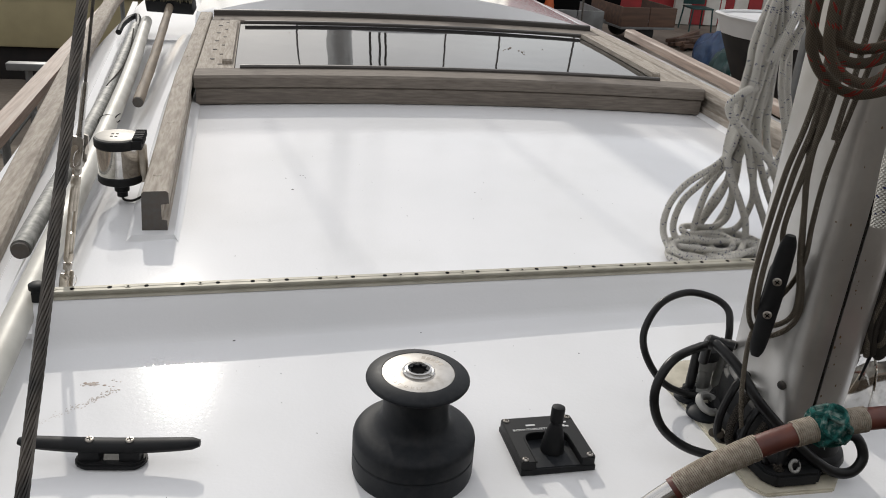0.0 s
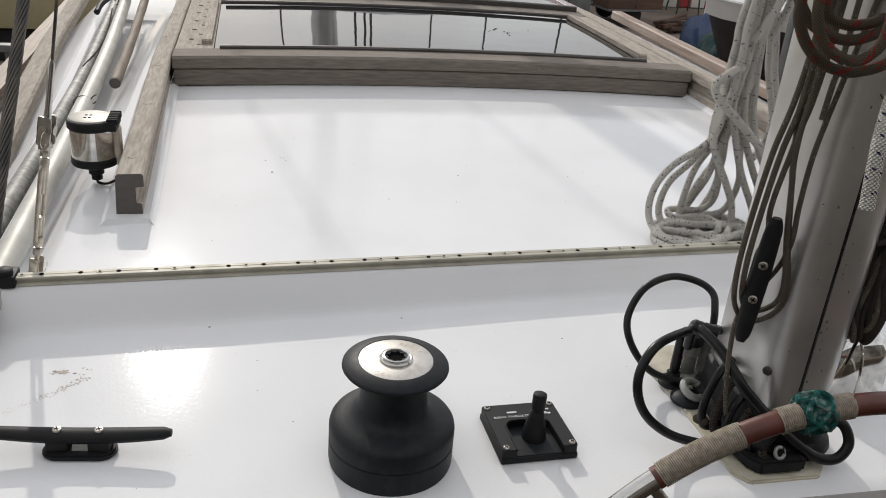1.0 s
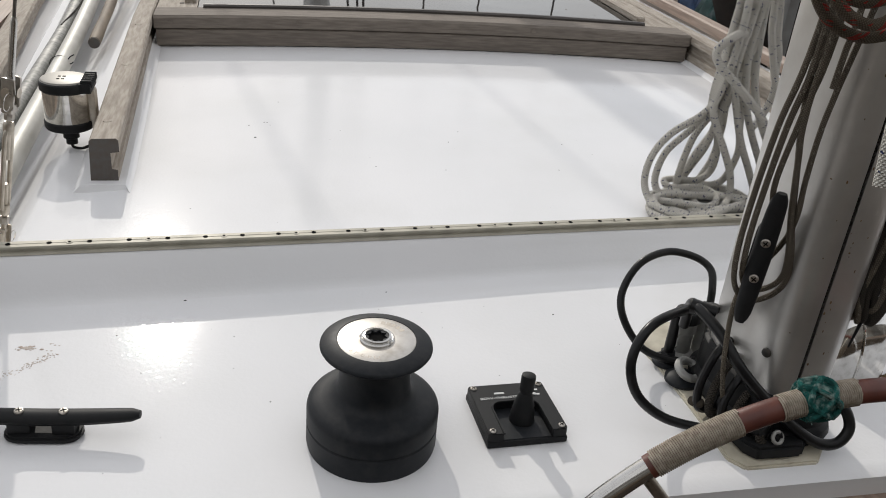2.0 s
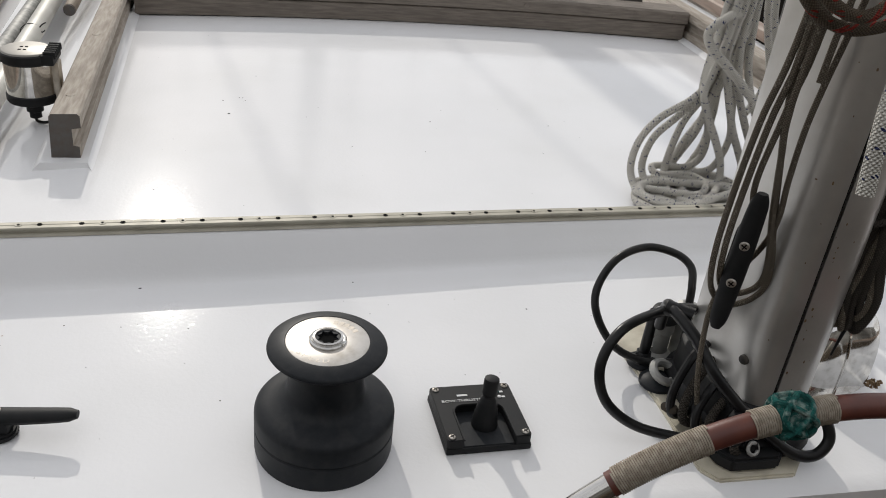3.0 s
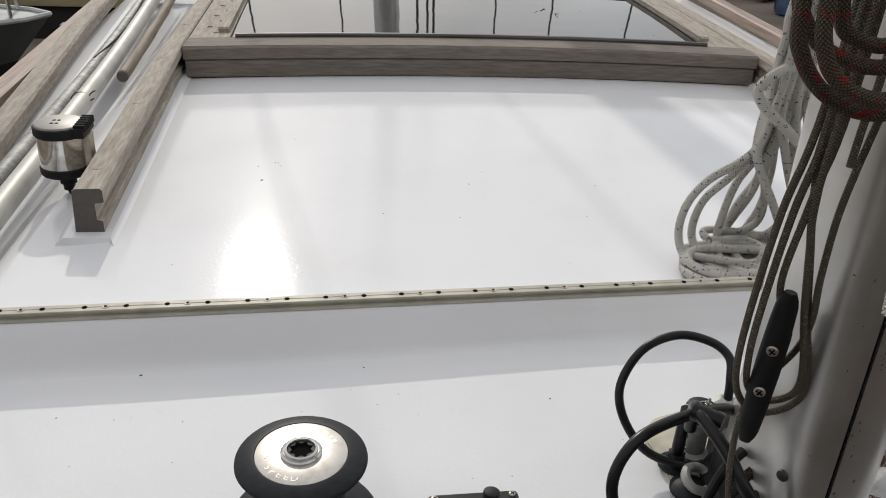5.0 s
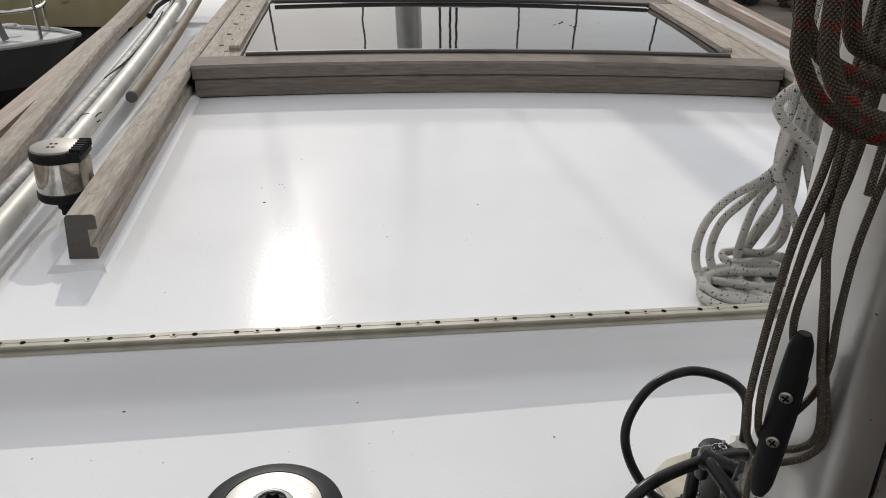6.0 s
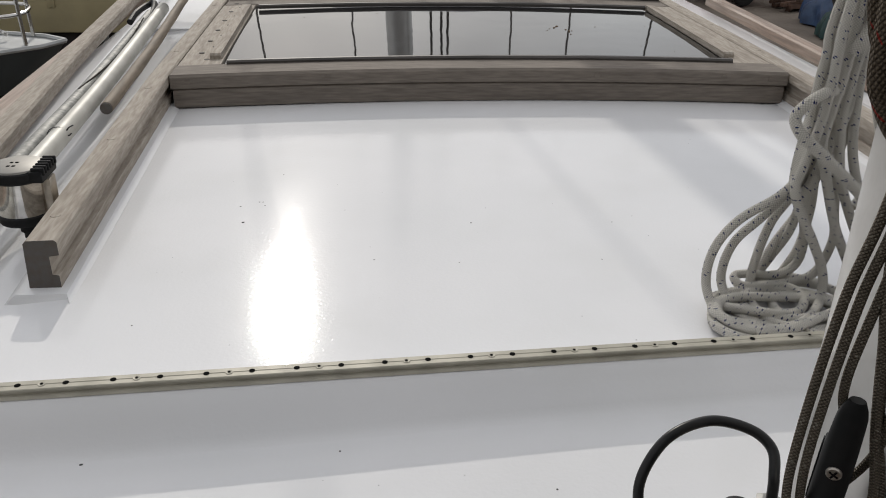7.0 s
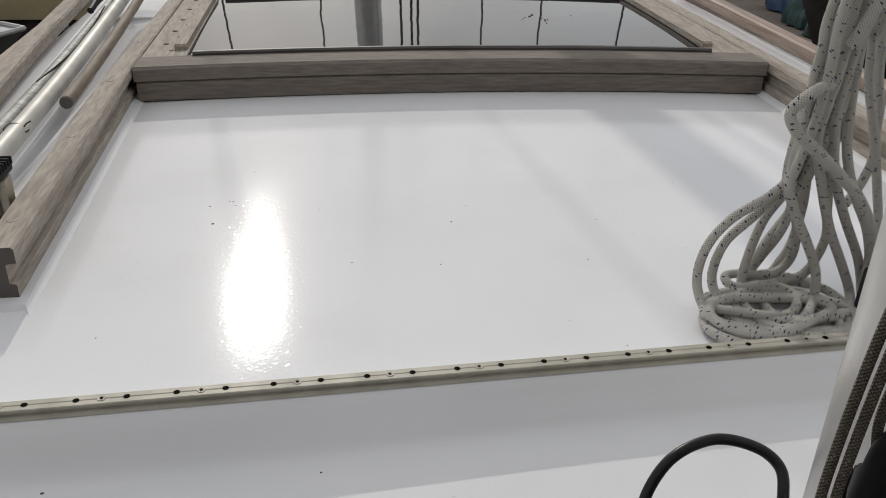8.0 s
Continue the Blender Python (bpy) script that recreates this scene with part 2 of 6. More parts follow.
def spline(pts, n=8, closed=False):
    """Catmull-Rom through the points, n steps a span."""
    p = [Vector(q) for q in pts]
    if not closed:
        p = [2 * p[0] - p[1]] + p + [2 * p[-1] - p[-2]]
    else:
        p = [p[-1]] + p + [p[0], p[1]]
    out = []
    for i in range(1, len(p) - 2):
        a, b, c, d = p[i - 1:i + 3]
        for k in range(n):
            t = k / n
            out.append(0.5 * ((2 * b) + (c - a) * t + (2 * a - 5 * b + 4 * c - d) * t * t + (3 * b - a - 3 * c + d) * t ** 3))
    if not closed:
        out.append(p[-2])
    return out


def sweep(path, r, sides=10, closed=False, flat=1.0, radius=None):
    """A tube along path, with UV: round it in u, metres along it in v. radius(s): its radius s metres along."""
    bm = bmesh.new()
    uv = bm.loops.layers.uv.new("UVMap")
    path = [Vector(p) for p in path]
    n = len(path)
    tang = [((path[(i + 1) % n] - path[i - 1]) if closed else (path[min(i + 1, n - 1)] - path[max(i - 1, 0)])).normalized() for i in range(n)]
    ref = Vector((0, 0, 1)) if abs(tang[0].z) < 0.9 else Vector((1, 0, 0))
    nor = tang[0].cross(ref).normalized()
    rings, s, run = [], 0.0, []
    for i in range(n):
        nor = (nor - tang[i] * nor.dot(tang[i])).normalized()
        bi = tang[i].cross(nor)
        if i:
            s += (path[i] - path[i - 1]).length
        run.append(s)
        rr = radius(s) if radius else r
        rings.append([bm.verts.new(path[i] + rr * (math.cos(2 * math.pi * k / sides) * nor + flat * math.sin(2 * math.pi * k / sides) * bi)) for k in range(sides)])
    for i in range(n if closed else n - 1):
        a, b = rings[i], rings[(i + 1) % n]
        v0 = run[i]
        v1 = run[i + 1] if i + 1 < n else run[i] + (path[0] - path[-1]).length
        for k in range(sides):
            f = bm.faces.new((a[k], a[(k + 1) % sides], b[(k + 1) % sides], b[k]))
            for lp, q in zip(f.loops, ((k / sides, v0), ((k + 1) / sides, v0), ((k + 1) / sides, v1), (k / sides, v1))):
                lp[uv].uv = q
    if not closed:
        bm.faces.new(rings[0][::-1])
        bm.faces.new(rings[-1])
    bmesh.ops.recalc_face_normals(bm, faces=bm.faces[:])
    return bm


def lathe(profile, seg=48, cap=True):
    """Turned round z from (radius, height) pairs."""
    bm = bmesh.new()
    rings = [[bm.verts.new((r * math.cos(2 * math.pi * k / seg), r * math.sin(2 * math.pi * k / seg), z)) for k in range(seg)] for r, z in profile]
    for a, b in zip(rings, rings[1:]):
        for k in range(seg):
            bm.faces.new((a[k], a[(k + 1) % seg], b[(k + 1) % seg], b[k]))
    if cap:
        bm.faces.new(rings[0][::-1])
        bm.faces.new(rings[-1])
    bmesh.ops.recalc_face_normals(bm, faces=bm.faces[:])
    return bm


def extrude(section, axis, a, b, bevel=0.0):
    """A closed (p, q) section drawn out along x or y from a to b; (p, q) is (y, z) for x, (x, z) for y, (x, y) for z."""
    bm = bmesh.new()
    put = {"x": lambda s, p, q: (s, p, q), "y": lambda s, p, q: (p, s, q), "z": lambda s, p, q: (p, q, s)}[axis]
    lo = [bm.verts.new(put(a, p, q)) for p, q in section]
    hi = [bm.verts.new(put(b, p, q)) for p, q in section]
    bm.faces.new(lo), bm.faces.new(hi)
    for i in range(len(section)):
        j = (i + 1) % len(section)
        bm.faces.new((lo[i], lo[j], hi[j], hi[i]))
    bmesh.ops.recalc_face_normals(bm, faces=bm.faces[:])
    if bevel:
        bmesh.ops.bevel(bm, geom=bm.edges[:], offset=bevel, segments=2, affect="EDGES")
    return bm


def sheet(xs, ys, zf, skirt):
    """A moulded sheet z = zf(x, y) over the grid, closed below at z = skirt."""
    bm = bmesh.new()
    g = [[bm.verts.new((x, y, zf(x, y))) for x in xs] for y in ys]
    for j in range(len(ys) - 1):
        for i in range(len(xs) - 1):
            bm.faces.new((g[j][i], g[j][i + 1], g[j + 1][i + 1], g[j + 1][i]))
    rim = g[0] + [r[-1] for r in g[1:]] + g[-1][-2::-1] + [r[0] for r in g[-2:0:-1]]
    low = [bm.verts.new((v.co.x, v.co.y, skirt)) for v in rim]
    for i in range(len(rim)):
        j = (i + 1) % len(rim)
        bm.faces.new((rim[j], rim[i], low[i], low[j]))
    bm.faces.new(low)
    bmesh.ops.recalc_face_normals(bm, faces=bm.faces[:])
    return bm


def span(a, b, n):
    return [a + (b - a) * i / (n - 1) for i in range(n)]


def smooth01(t):
    t = min(1.0, max(0.0, t))
    return t * t * (3 - 2 * t)


def screw(x, y, z, r, parent, normal=(0, 0, 1)):
    """A cross-head screw, its slots sunk."""
    bm = lathe([(r, 0), (r * 0.98, r * 0.22), (r * 0.8, r * 0.42), (0.001, r * 0.5)], 16)
    turn = Vector(normal).to_track_quat("Z", "Y").to_matrix().to_4x4()
    ob = part("screw", moved(bm, Matrix.Translation((x, y, z)) @ turn), M_SCREW, parent)
    c = box(-r * 0.62, r * 0.62, -r * 0.12, r * 0.12, r * 0.40, r * 0.56)
    c = box(-r * 0.12, r * 0.12, -r * 0.62, r * 0.62, r * 0.40, r * 0.555, bm=c)
    part("slot", moved(c, Matrix.Translation((x, y, z)) @ turn @ pose(0, 0, 0, 0, 0, 25)), M_HOLE, ob, "", False)
    return ob


# ---- the setting: ground, hull, decks ----
CX = 0.585                  # the boat's middle line
UP, GROUND = -0.003, -1.8   # heights of the upper deck and of the yard


def lower_z(x, y):
    z = -0.0178 - 0.004 * (y - 0.85)
    z += 0.008 * smooth01((x + 0.1) / 0.7) * smooth01((y - 1.0) / 0.2) * smooth01((1.35 - x) / 0.5)
    z -= 0.05 * smooth01((0.735 - y) / 0.045) ** 2
    return z


def riser_y(x):
    """Where the coaming's aft face stands; it runs slightly aslant."""
    return 1.199 + 0.053 * x


bm = bmesh.new()
bmesh.ops.create_grid(bm, x_segments=60, y_segments=60, size=150.0)
for v in bm.verts:
    v.co.z = GROUND + 0.05 * noise.noise(v.co * 0.3) * min(1.0, v.co.length / 10)
tagged(finish("ground", bm, M_GROUND), "sandy brown boatyard ground with dark patches", "ground", kind="structure")


def half_beam(y):
    return 0.10 + 1.02 * math.cos(min(1.0, abs(y - 3.4) / 7.0) * 1.35) ** 0.8


bm = bmesh.new()
rings = []
for y in span(-2.0, 9.6, 30):
    w = half_beam(y)
    rings.append([bm.verts.new((CX + sx * w * k, y, z)) for sx, k, z in
                  ((-1, 1.0, -0.075), (-1, 0.985, -0.5), (-1, 0.8, -1.05), (-1, 0.3, -1.45), (0, 0, -1.6), (1, 0.3, -1.45), (1, 0.8, -1.05), (1, 0.985, -0.5), (1, 1.0, -0.075))])
for a, b in zip(rings, rings[1:]):
    for k in range(8):
        bm.faces.new((a[k], b[k], b[k + 1], a[k + 1]))
bm.faces.new(rings[0]), bm.faces.new(rings[-1])
bmesh.ops.recalc_face_normals(bm, faces=bm.faces[:])
tagged(finish("hull", bm, M_DECK2), "white painted hull of the sailing boat", "hull", kind="structure")

xs = span(-0.46, 1.63, 60)
ys = span(0.72, 1.19, 44)
bm = sheet(xs, ys, lambda x, y: lower_z(x, y + 0.053 * x * smooth01((y - 0.9) / 0.29)), -0.2)
for v in bm.verts:
    v.co.y += 0.053 * v.co.x * smooth01((v.co.y - 0.9) / 0.29)
tagged(finish("deck_aft", bm, M_DECK), "glossy white gelcoat aft deck with fine texture", "deck", kind="structure")

# the coaming that carries the track: rounded aft lip, straight forward face
bm = bmesh.new()
rows_ = []
for x in span(-0.297, 1.47, 60):
    y = riser_y(x)
    f = lower_z(x, y - 0.045) - 0.0006
    sec = [(-0.058, -0.06), (-0.058, f - 0.0006), (-0.046, f + 0.0002), (-0.039, f + 0.0014), (-0.033, f + 0.0045), (-0.0285, f + 0.0090), (-0.022, f + 0.0165), (-0.013, 0.012), (-0.006, 0.0215),
           (-0.001, 0.0280), (0.004, 0.0320), (0.009, 0.0336), (0.031, 0.0340), (0.038, 0.030), (0.044, 0.012), (0.056, -0.001), (0.080, -0.008), (0.080, -0.06)]
    rows_.append([bm.verts.new((x, y + p, q)) for p, q in sec])
for a, b in zip(rows_, rows_[1:]):
    for k in range(len(sec)):
        j = (k + 1) % len(sec)
        bm.faces.new((a[k], a[j], b[j], b[k]))
bm.faces.new(rows_[0]), bm.faces.new(rows_[-1])
bmesh.ops.recalc_face_normals(bm, faces=bm.faces[:])
tagged(finish("trim_coaming", bm, M_DECK), "smooth white moulded coaming step below the track", "coaming", kind="structure")


def upper_z(x, y):
    c = 0.018 * (1 - ((x - CX) / 0.80) ** 2) * smooth01((y - 1.3) / 0.9)
    edge = smooth01((-0.27 - x) / 0.05) + 0.25 * smooth01((x - 1.44) / 0.05) + 0.35 * smooth01((x - 1.60) / 0.03)
    return UP + c + 0.005 * (1 - smooth01((y - 1.28) / 0.55)) - 0.004 - 0.035 * min(1.0, edge)


bm = sheet(span(-0.46, 1.63, 84), [1.232] + span(1.26, 3.5, 80), lambda x, y: upper_z(x, y), -0.2)
for v in bm.verts:
    v.co.y += 0.053 * v.co.x * smooth01((1.7 - v.co.y) / 0.4)
tagged(finish("deck_upper", bm, M_DECK), "glossy white cambered coachroof deck with small specks", "deck", kind="structure")

# side decks, out to the toe rails, and the foredeck
for sx, nm in ((-1, "deck_side_port"), (1, "deck_side_starboard")):
    bm = bmesh.new()
    g = []
    for y in span(-1.0, 9.0, 50):
        o = half_beam(y) - 0.02 + 0.08
        i = min(0.90, o - 0.05)
        g.append([bm.verts.new((CX + sx * (i + (o - i) * k / 4), y, -0.045 - 0.006 * k)) for k in range(5)])
    for a, b in zip(g, g[1:]):
        for k in range(4):
            bm.faces.new((a[k], a[k + 1], b[k + 1], b[k]))
    ext = bmesh.ops.extrude_face_region(bm, geom=bm.faces[:])
    for e in ext["geom"]:
        if isinstance(e, bmesh.types.BMVert):
            e.co.z -= 0.04
    bmesh.ops.recalc_face_normals(bm, faces=bm.faces[:])
    tagged(finish(nm, bm, M_DECK), "white side deck beside the coachroof", "deck", kind="structure")

bm = sheet(span(-0.24, 1.41, 40), span(3.5, 5.9, 30),
           lambda x, y: -0.02 + (0.065 + 0.125 * (1 - ((x - CX) / 0.83) ** 2)) * smooth01((y - 3.49) / 0.03) * (1 - 0.8 * smooth01((y - 4.6) / 1.2)), -0.2)
tagged(finish("hatch_garage", bm, M_DECK), "white domed cover ahead of the sliding hatch", "coachroof", kind="structure")
bm = sheet(span(-0.46, 1.63, 12), span(3.5, 9.0, 30), lambda x, y: -0.04, -0.2)
for v in bm.verts:
    lim = half_beam(v.co.y) - 0.03
    v.co.x = CX + max(-lim, min(lim, v.co.x - CX))
tagged(finish("deck_fore", bm, M_DECK), "white foredeck", "deck", kind="structure")

# unseen cockpit well behind the eye, made dark to cut bounce on aft faces
M_SOLE = mat("low_bounce_timber", (0.11, 0.085, 0.06), 0.7, col2=(0.07, 0.052, 0.038), scale=60.0, stretch=(1, 0.08, 1), bump=0.4)
bm = box(-0.25, 1.42, -1.5, 0.715, -0.95, -0.90)
bm = box(-0.30, -0.25, -1.5, 0.715, -0.95, -0.03, 0.005, bm=bm)
bm = box(1.42, 1.47, -1.5, 0.715, -0.95, -0.03, 0.005, bm=bm)
bm = box(-0.25, 1.42, -1.55, -1.5, -0.95, -0.03, 0.005, bm=bm)
bm = box(-0.25, 1.42, 0.70, 0.718, -0.95, -0.07, 0.005, bm=bm)
for v in bm.verts:      # the well narrows with the hull
    v.co.x = CX + (v.co.x - CX) * min(1.0, half_beam(v.co.y) * (0.95 if v.co.z > -0.5 else 0.78) / 0.89)
tagged(finish("cockpit", bm, M_SOLE), "unseen cockpit well of the sailing boat, dark to cut bounce light", "cockpit", kind="structure")
bm = box(0.50, 1.30, 0.700, 0.722, -0.075, -0.045, 0.006)
tagged(finish("trim_cockpit_edge", bm, M_VARN), "brown wooden edge trim of the aft deck", "trim", kind="structure")


def along(x_at, y0, y1, z, w, h, steps, name, material, label, category, lean=0.0):
    """A wooden rail that follows x_at(y)."""
    bm = bmesh.new()
    rr = []
    e = min(w, h) * 0.16
    sec = [(-w / 2, 0), (w / 2, 0), (w / 2, h - e), (w / 2 - e, h), (-w / 2 + e, h), (-w / 2, h - e)]
    for y in span(y0, y1, steps):
        rr.append([bm.verts.new((x_at(y) + p + lean * q, y, z + q)) for p, q in sec])
    for a, b in zip(rr, rr[1:]):
        for k in range(6):
            bm.faces.new((a[k], a[(k + 1) % 6], b[(k + 1) % 6], b[k]))
    bm.faces.new(rr[0]), bm.faces.new(rr[-1])
    bmesh.ops.recalc_face_normals(bm, faces=bm.faces[:])
    return tagged(finish(name, bm, material), label, category, kind="structure")


def toe(y):
    """The toe rail's inner edge, measured from the middle line."""
    return 0.985 + 0.055 * (y - 1.45) + 0.002 * (y - 1.45) ** 2


along(lambda y: CX - toe(y) - 0.050 - 0.03 * (min(y, 3.0) - 1.5), -0.2, 4.6, -0.05, 0.056, 0.037, 40, "toe_rail_port", M_TEAK, "weathered grey teak toe rail along the deck edge", "toe rail")
along(lambda y: 1.756 + 0.025 * (y - 2.81), -0.2, 4.05, -0.05, 0.050, 0.037, 40, "toe_rail_starboard", M_VARN, "worn brown varnished toe rail along the deck edge", "toe rail")
along(lambda y: CX - toe(y) + 0.004, 1.3, 4.4, -0.047, 0.024, 0.010, 30, "trim_ridge_port", M_DECK, "white moulded ridge inside the toe rail", "trim")


# ---- hatch and its runners ----
def runner(sx):
    """A teak slide rail with a rabbet on its inner side, on a moulded plinth."""
    rail = empty("hatch_runner", "weathered grey teak hatch runner with a rabbet, on a white plinth", "hatch runner", group="runners of the sliding hatch", kind="structure")
    q = lambda x: (CX + sx * (CX - x))

    def splay(b):
        """The runners open slightly as far as the hatch."""
        bmesh.ops.bisect_plane(b, geom=b.verts[:] + b.edges[:] + b.faces[:], plane_co=(0, 2.412, 0), plane_no=(0, 1, 0))
        for v in b.verts:
            v.co.x += sx * 0.0260 * min(0.9, v.co.y - 1.512)
    sec = [(-0.194, 0.002), (-0.150, 0.002), (-0.150, 0.022), (-0.159, 0.024), (-0.159, 0.052), (-0.145, 0.054), (-0.145, 0.074), (-0.149, 0.0775), (-0.187, 0.0765), (-0.191, 0.072)]
    bm = extrude([(q(x), z) for x, z in sec], "y", 1.512, 3.47)
    for f in bm.faces:
        if abs(f.normal.y) > 0.9:
            f.material_index = 1
    splay(bm)
    part("beam", bm, [M_TEAK, M_ENDGRAIN], rail, "", False)
    sec = [(-0.222, -0.03), (-0.128, -0.03), (-0.128, -0.004), (-0.138, 0.003), (-0.208, 0.003), (-0.222, -0.006)]
    bm = extrude([(q(x), z) for x, z in sec], "y", 1.47, 3.47)
    for v in bm.verts:
        if v.co.y < 1.48 and v.co.z > -0.001:
            v.co.y += 0.022
    splay(bm)
    part("plinth", bm, M_DECK, rail, "white moulded plinth")
    for y in (1.60, 1.95, 2.30, 2.65, 3.0, 3.3):
        part("plug", moved(lathe([(0.008, 0), (0.0078, 0.0012)], 14), Matrix.Translation((q(-0.170) + sx * 0.0260 * min(0.9, y - 1.512), y, 0.0765))), M_TEAK, rail)


runner(1), runner(-1)

HL, HR, HF, HB = -0.161, 1.331, 2.40, 3.44


def hz(x):
    """The hatch's camber."""
    return 0.0145 * (1 - ((x - CX) / 0.755) ** 2)


def cambered(x0, x1, y0, y1, z0, z1, n=24, round_=0.004):
    """A plank across the boat that follows the camber."""
    bm = bmesh.new()
    rr = []
    e = round_
    sec = [(y0, z0), (y1, z0), (y1, z1 - e), (y1 - e, z1), (y0 + e, z1), (y0, z1 - e)]
    for x in span(x0, x1, n):
        rr.append([bm.verts.new((x, p, q + hz(x))) for p, q in sec])
    for a, b in zip(rr, rr[1:]):
        for k in range(6):
            bm.faces.new((a[k], a[(k + 1) % 6], b[(k + 1) % 6], b[k]))
    bm.faces.new(rr[0]), bm.faces.new(rr[-1])
    bmesh.ops.recalc_face_normals(bm, faces=bm.faces[:])
    return bm


hatch = empty("sliding_hatch", "weathered teak sliding hatch with a dark acrylic pane", "hatch", at=(0, 0, 0))
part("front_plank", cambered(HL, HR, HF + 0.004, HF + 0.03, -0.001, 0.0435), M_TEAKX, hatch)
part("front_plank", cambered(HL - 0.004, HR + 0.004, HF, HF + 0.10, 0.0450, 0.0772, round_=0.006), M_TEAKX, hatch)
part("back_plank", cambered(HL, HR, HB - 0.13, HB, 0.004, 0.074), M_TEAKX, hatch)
for x0, x1 in ((HL - 0.004, -0.062), (1.232, HR + 0.004)):
    bm = cambered(x0, x1, HF + 0.102, HB - 0.132, 0.004, 0.074, 4)
    part("side_plank", bm, M_TEAK, hatch)
# the pane: bent with the camber at its clamped ends, flatter between them
bm = bmesh.new()
gx, gy = span(-0.060, 1.230, 40), span(HF + 0.102, HB - 0.132, 24)


def pane_z(x, y):
    v = (y - gy[0]) / (gy[-1] - gy[0])
    return hz(x) - 0.007 * (x - CX) ** 2 * (2 * v - 1) ** 2


for top in (0.058, 0.072):
    g = [[bm.verts.new((x, y, top + pane_z(x, y))) for x in gx] for y in gy]
    for j in range(len(gy) - 1):
        for i in range(len(gx) - 1):
            bm.faces.new((g[j][i], g[j][i + 1], g[j + 1][i + 1], g[j + 1][i]))
bmesh.ops.bridge_loops(bm, edges=[e for e in bm.edges if e.is_boundary])
bmesh.ops.recalc_face_normals(bm, faces=bm.faces[:])
part("pane", bm, M_ACRYL, hatch, "dark tinted acrylic pane")
for x in (-0.082, 1.243):
    bm = cambered(x - 0.014, x + 0.014, 2.56, 3.24, 0.074, 0.088, 3, 0.005)
    part("batten", bm, M_TEAK, hatch, "grey wooden batten")
for y in (2.497, 3.235):
    bm = cambered(-0.045, 1.225, y - 0.009, y + 0.009, 0.074, 0.086, 24, 0.004)
    part("batten", bm, M_BATTEN, hatch, "dark brown batten")
part("rear_batten", cambered(HL, HR, HB - 0.03, HB - 0.005, 0.074, 0.094), M_BATTEN, hatch, "dark brown batten")
for x in (-0.125, 0.20, 0.525, 0.85, 1.17, 1.29):
    part("plug", moved(lathe([(0.007, 0), (0.007, 0.0015)], 16), Matrix.Translation((x, HF - 0.0005, 0.061 + hz(x))) @ pose(0, 0, 0, 90)), M_TEAKX, hatch, "wooden plug")
for i in range(12):
    y = 2.56 + 0.07 * i
    part("plug", moved(lathe([(0.007, 0), (0.007, 0.0012)], 12), Matrix.Translation((-0.115 + 0.012 * (-1) ** i, y, 0.074 + hz(-0.115)))), M_ENDGRAIN, hatch)

bm = bmesh.new()
for i in range(26):
    x, y = random.gauss(0.86, 0.02) if i < 9 else random.uniform(0.0, 1.2), random.gauss(2.86, 0.03) if i < 9 else random.uniform(2.55, 3.25)
    r = random.uniform(0.0012, 0.005) if i < 9 else random.uniform(0.0008, 0.0022)
    add(bm, moved(lathe([(r, 0), (r * 0.5, r * 0.4)], 6), Matrix.Translation((x, y, 0.0722 + pane_z(x, y))) @ pose(0, 0, 0, 0, 0, random.uniform(0, 180)) @ Matrix.Diagonal((1, random.uniform(0.4, 1.6), 1, 1))))
tagged(finish("pane_debris", bm, M_BROWN), "small dark bits of debris on the acrylic pane", "debris", kind="stuff")

# ---- track ----
track = empty("traveller_track", "beige anodised track with a row of holes along the coaming", "track")
X0, X1 = -0.283, 1.44
bm = bmesh.new()
sec = [(-0.0130, 0), (0.0050, 0), (0.0050, 0.0075), (0.0065, 0.0088), (0.0065, 0.0112), (0.0058, 0.0118), (-0.0012, 0.0118), (-0.0022, 0.0110), (-0.0032, 0.0118), (-0.0100, 0.0118), (-0.0108, 0.0110), (-0.0108, 0.0088), (-0.0070, 0.0074), (-0.0070, 0.0040), (-0.0098, 0.0026)]
rr = [[bm.verts.new((x, riser_y(x) + 0.017 + p, 0.0335 + q)) for p, q in sec] for x in (X0, X1)]
for k in range(len(sec)):
    j = (k + 1) % len(sec)
    bm.faces.new((rr[0][k], rr[0][j], rr[1][j], rr[1][k]))
bm.faces.new(rr[0]), bm.faces.new(rr[1])
bmesh.ops.recalc_face_normals(bm, faces=bm.faces[:])
part("bar", bm, M_TRACK, track, "", False)
for i in range(35):
    x = 0.202 + 0.05 * (i - 9)
    if x > X1 - 0.01 or x < X0 + 0.01:
        continue
    bm = lathe([(0.0034, 0), (0.0034, 0.0004)], 14)
    part("hole", moved(bm, Matrix.Translation((x, riser_y(x) + 0.0148, 0.0335 + 0.0119))), M_HOLE, track, "", False)
    if i % 2 == 0:
        xs_ = x - 0.025
        bm = lathe([(0.0044, 0), (0.0042, 0.0006), (0.0034, 0.0006), (0.0026, 0.0003), (0.0005, 0.0003)], 14)
        s_ = part("screw", moved(bm, Matrix.Translation((xs_, riser_y(xs_) + 0.0148, 0.0335 + 0.0119))), M_TRACK, track)
        part("socket", moved(lathe([(0.0018, 0.0007), (0.0018, 0.0009)], 8), Matrix.Translation((xs_, riser_y(xs_) + 0.0148, 0.0335 + 0.0119))), M_HOLE, s_, "", False)
cap = box(X0 - 0.016, X0 + 0.004, riser_y(X0) - 0.001, riser_y(X0) + 0.035, 0.0325, 0.050, 0.003)
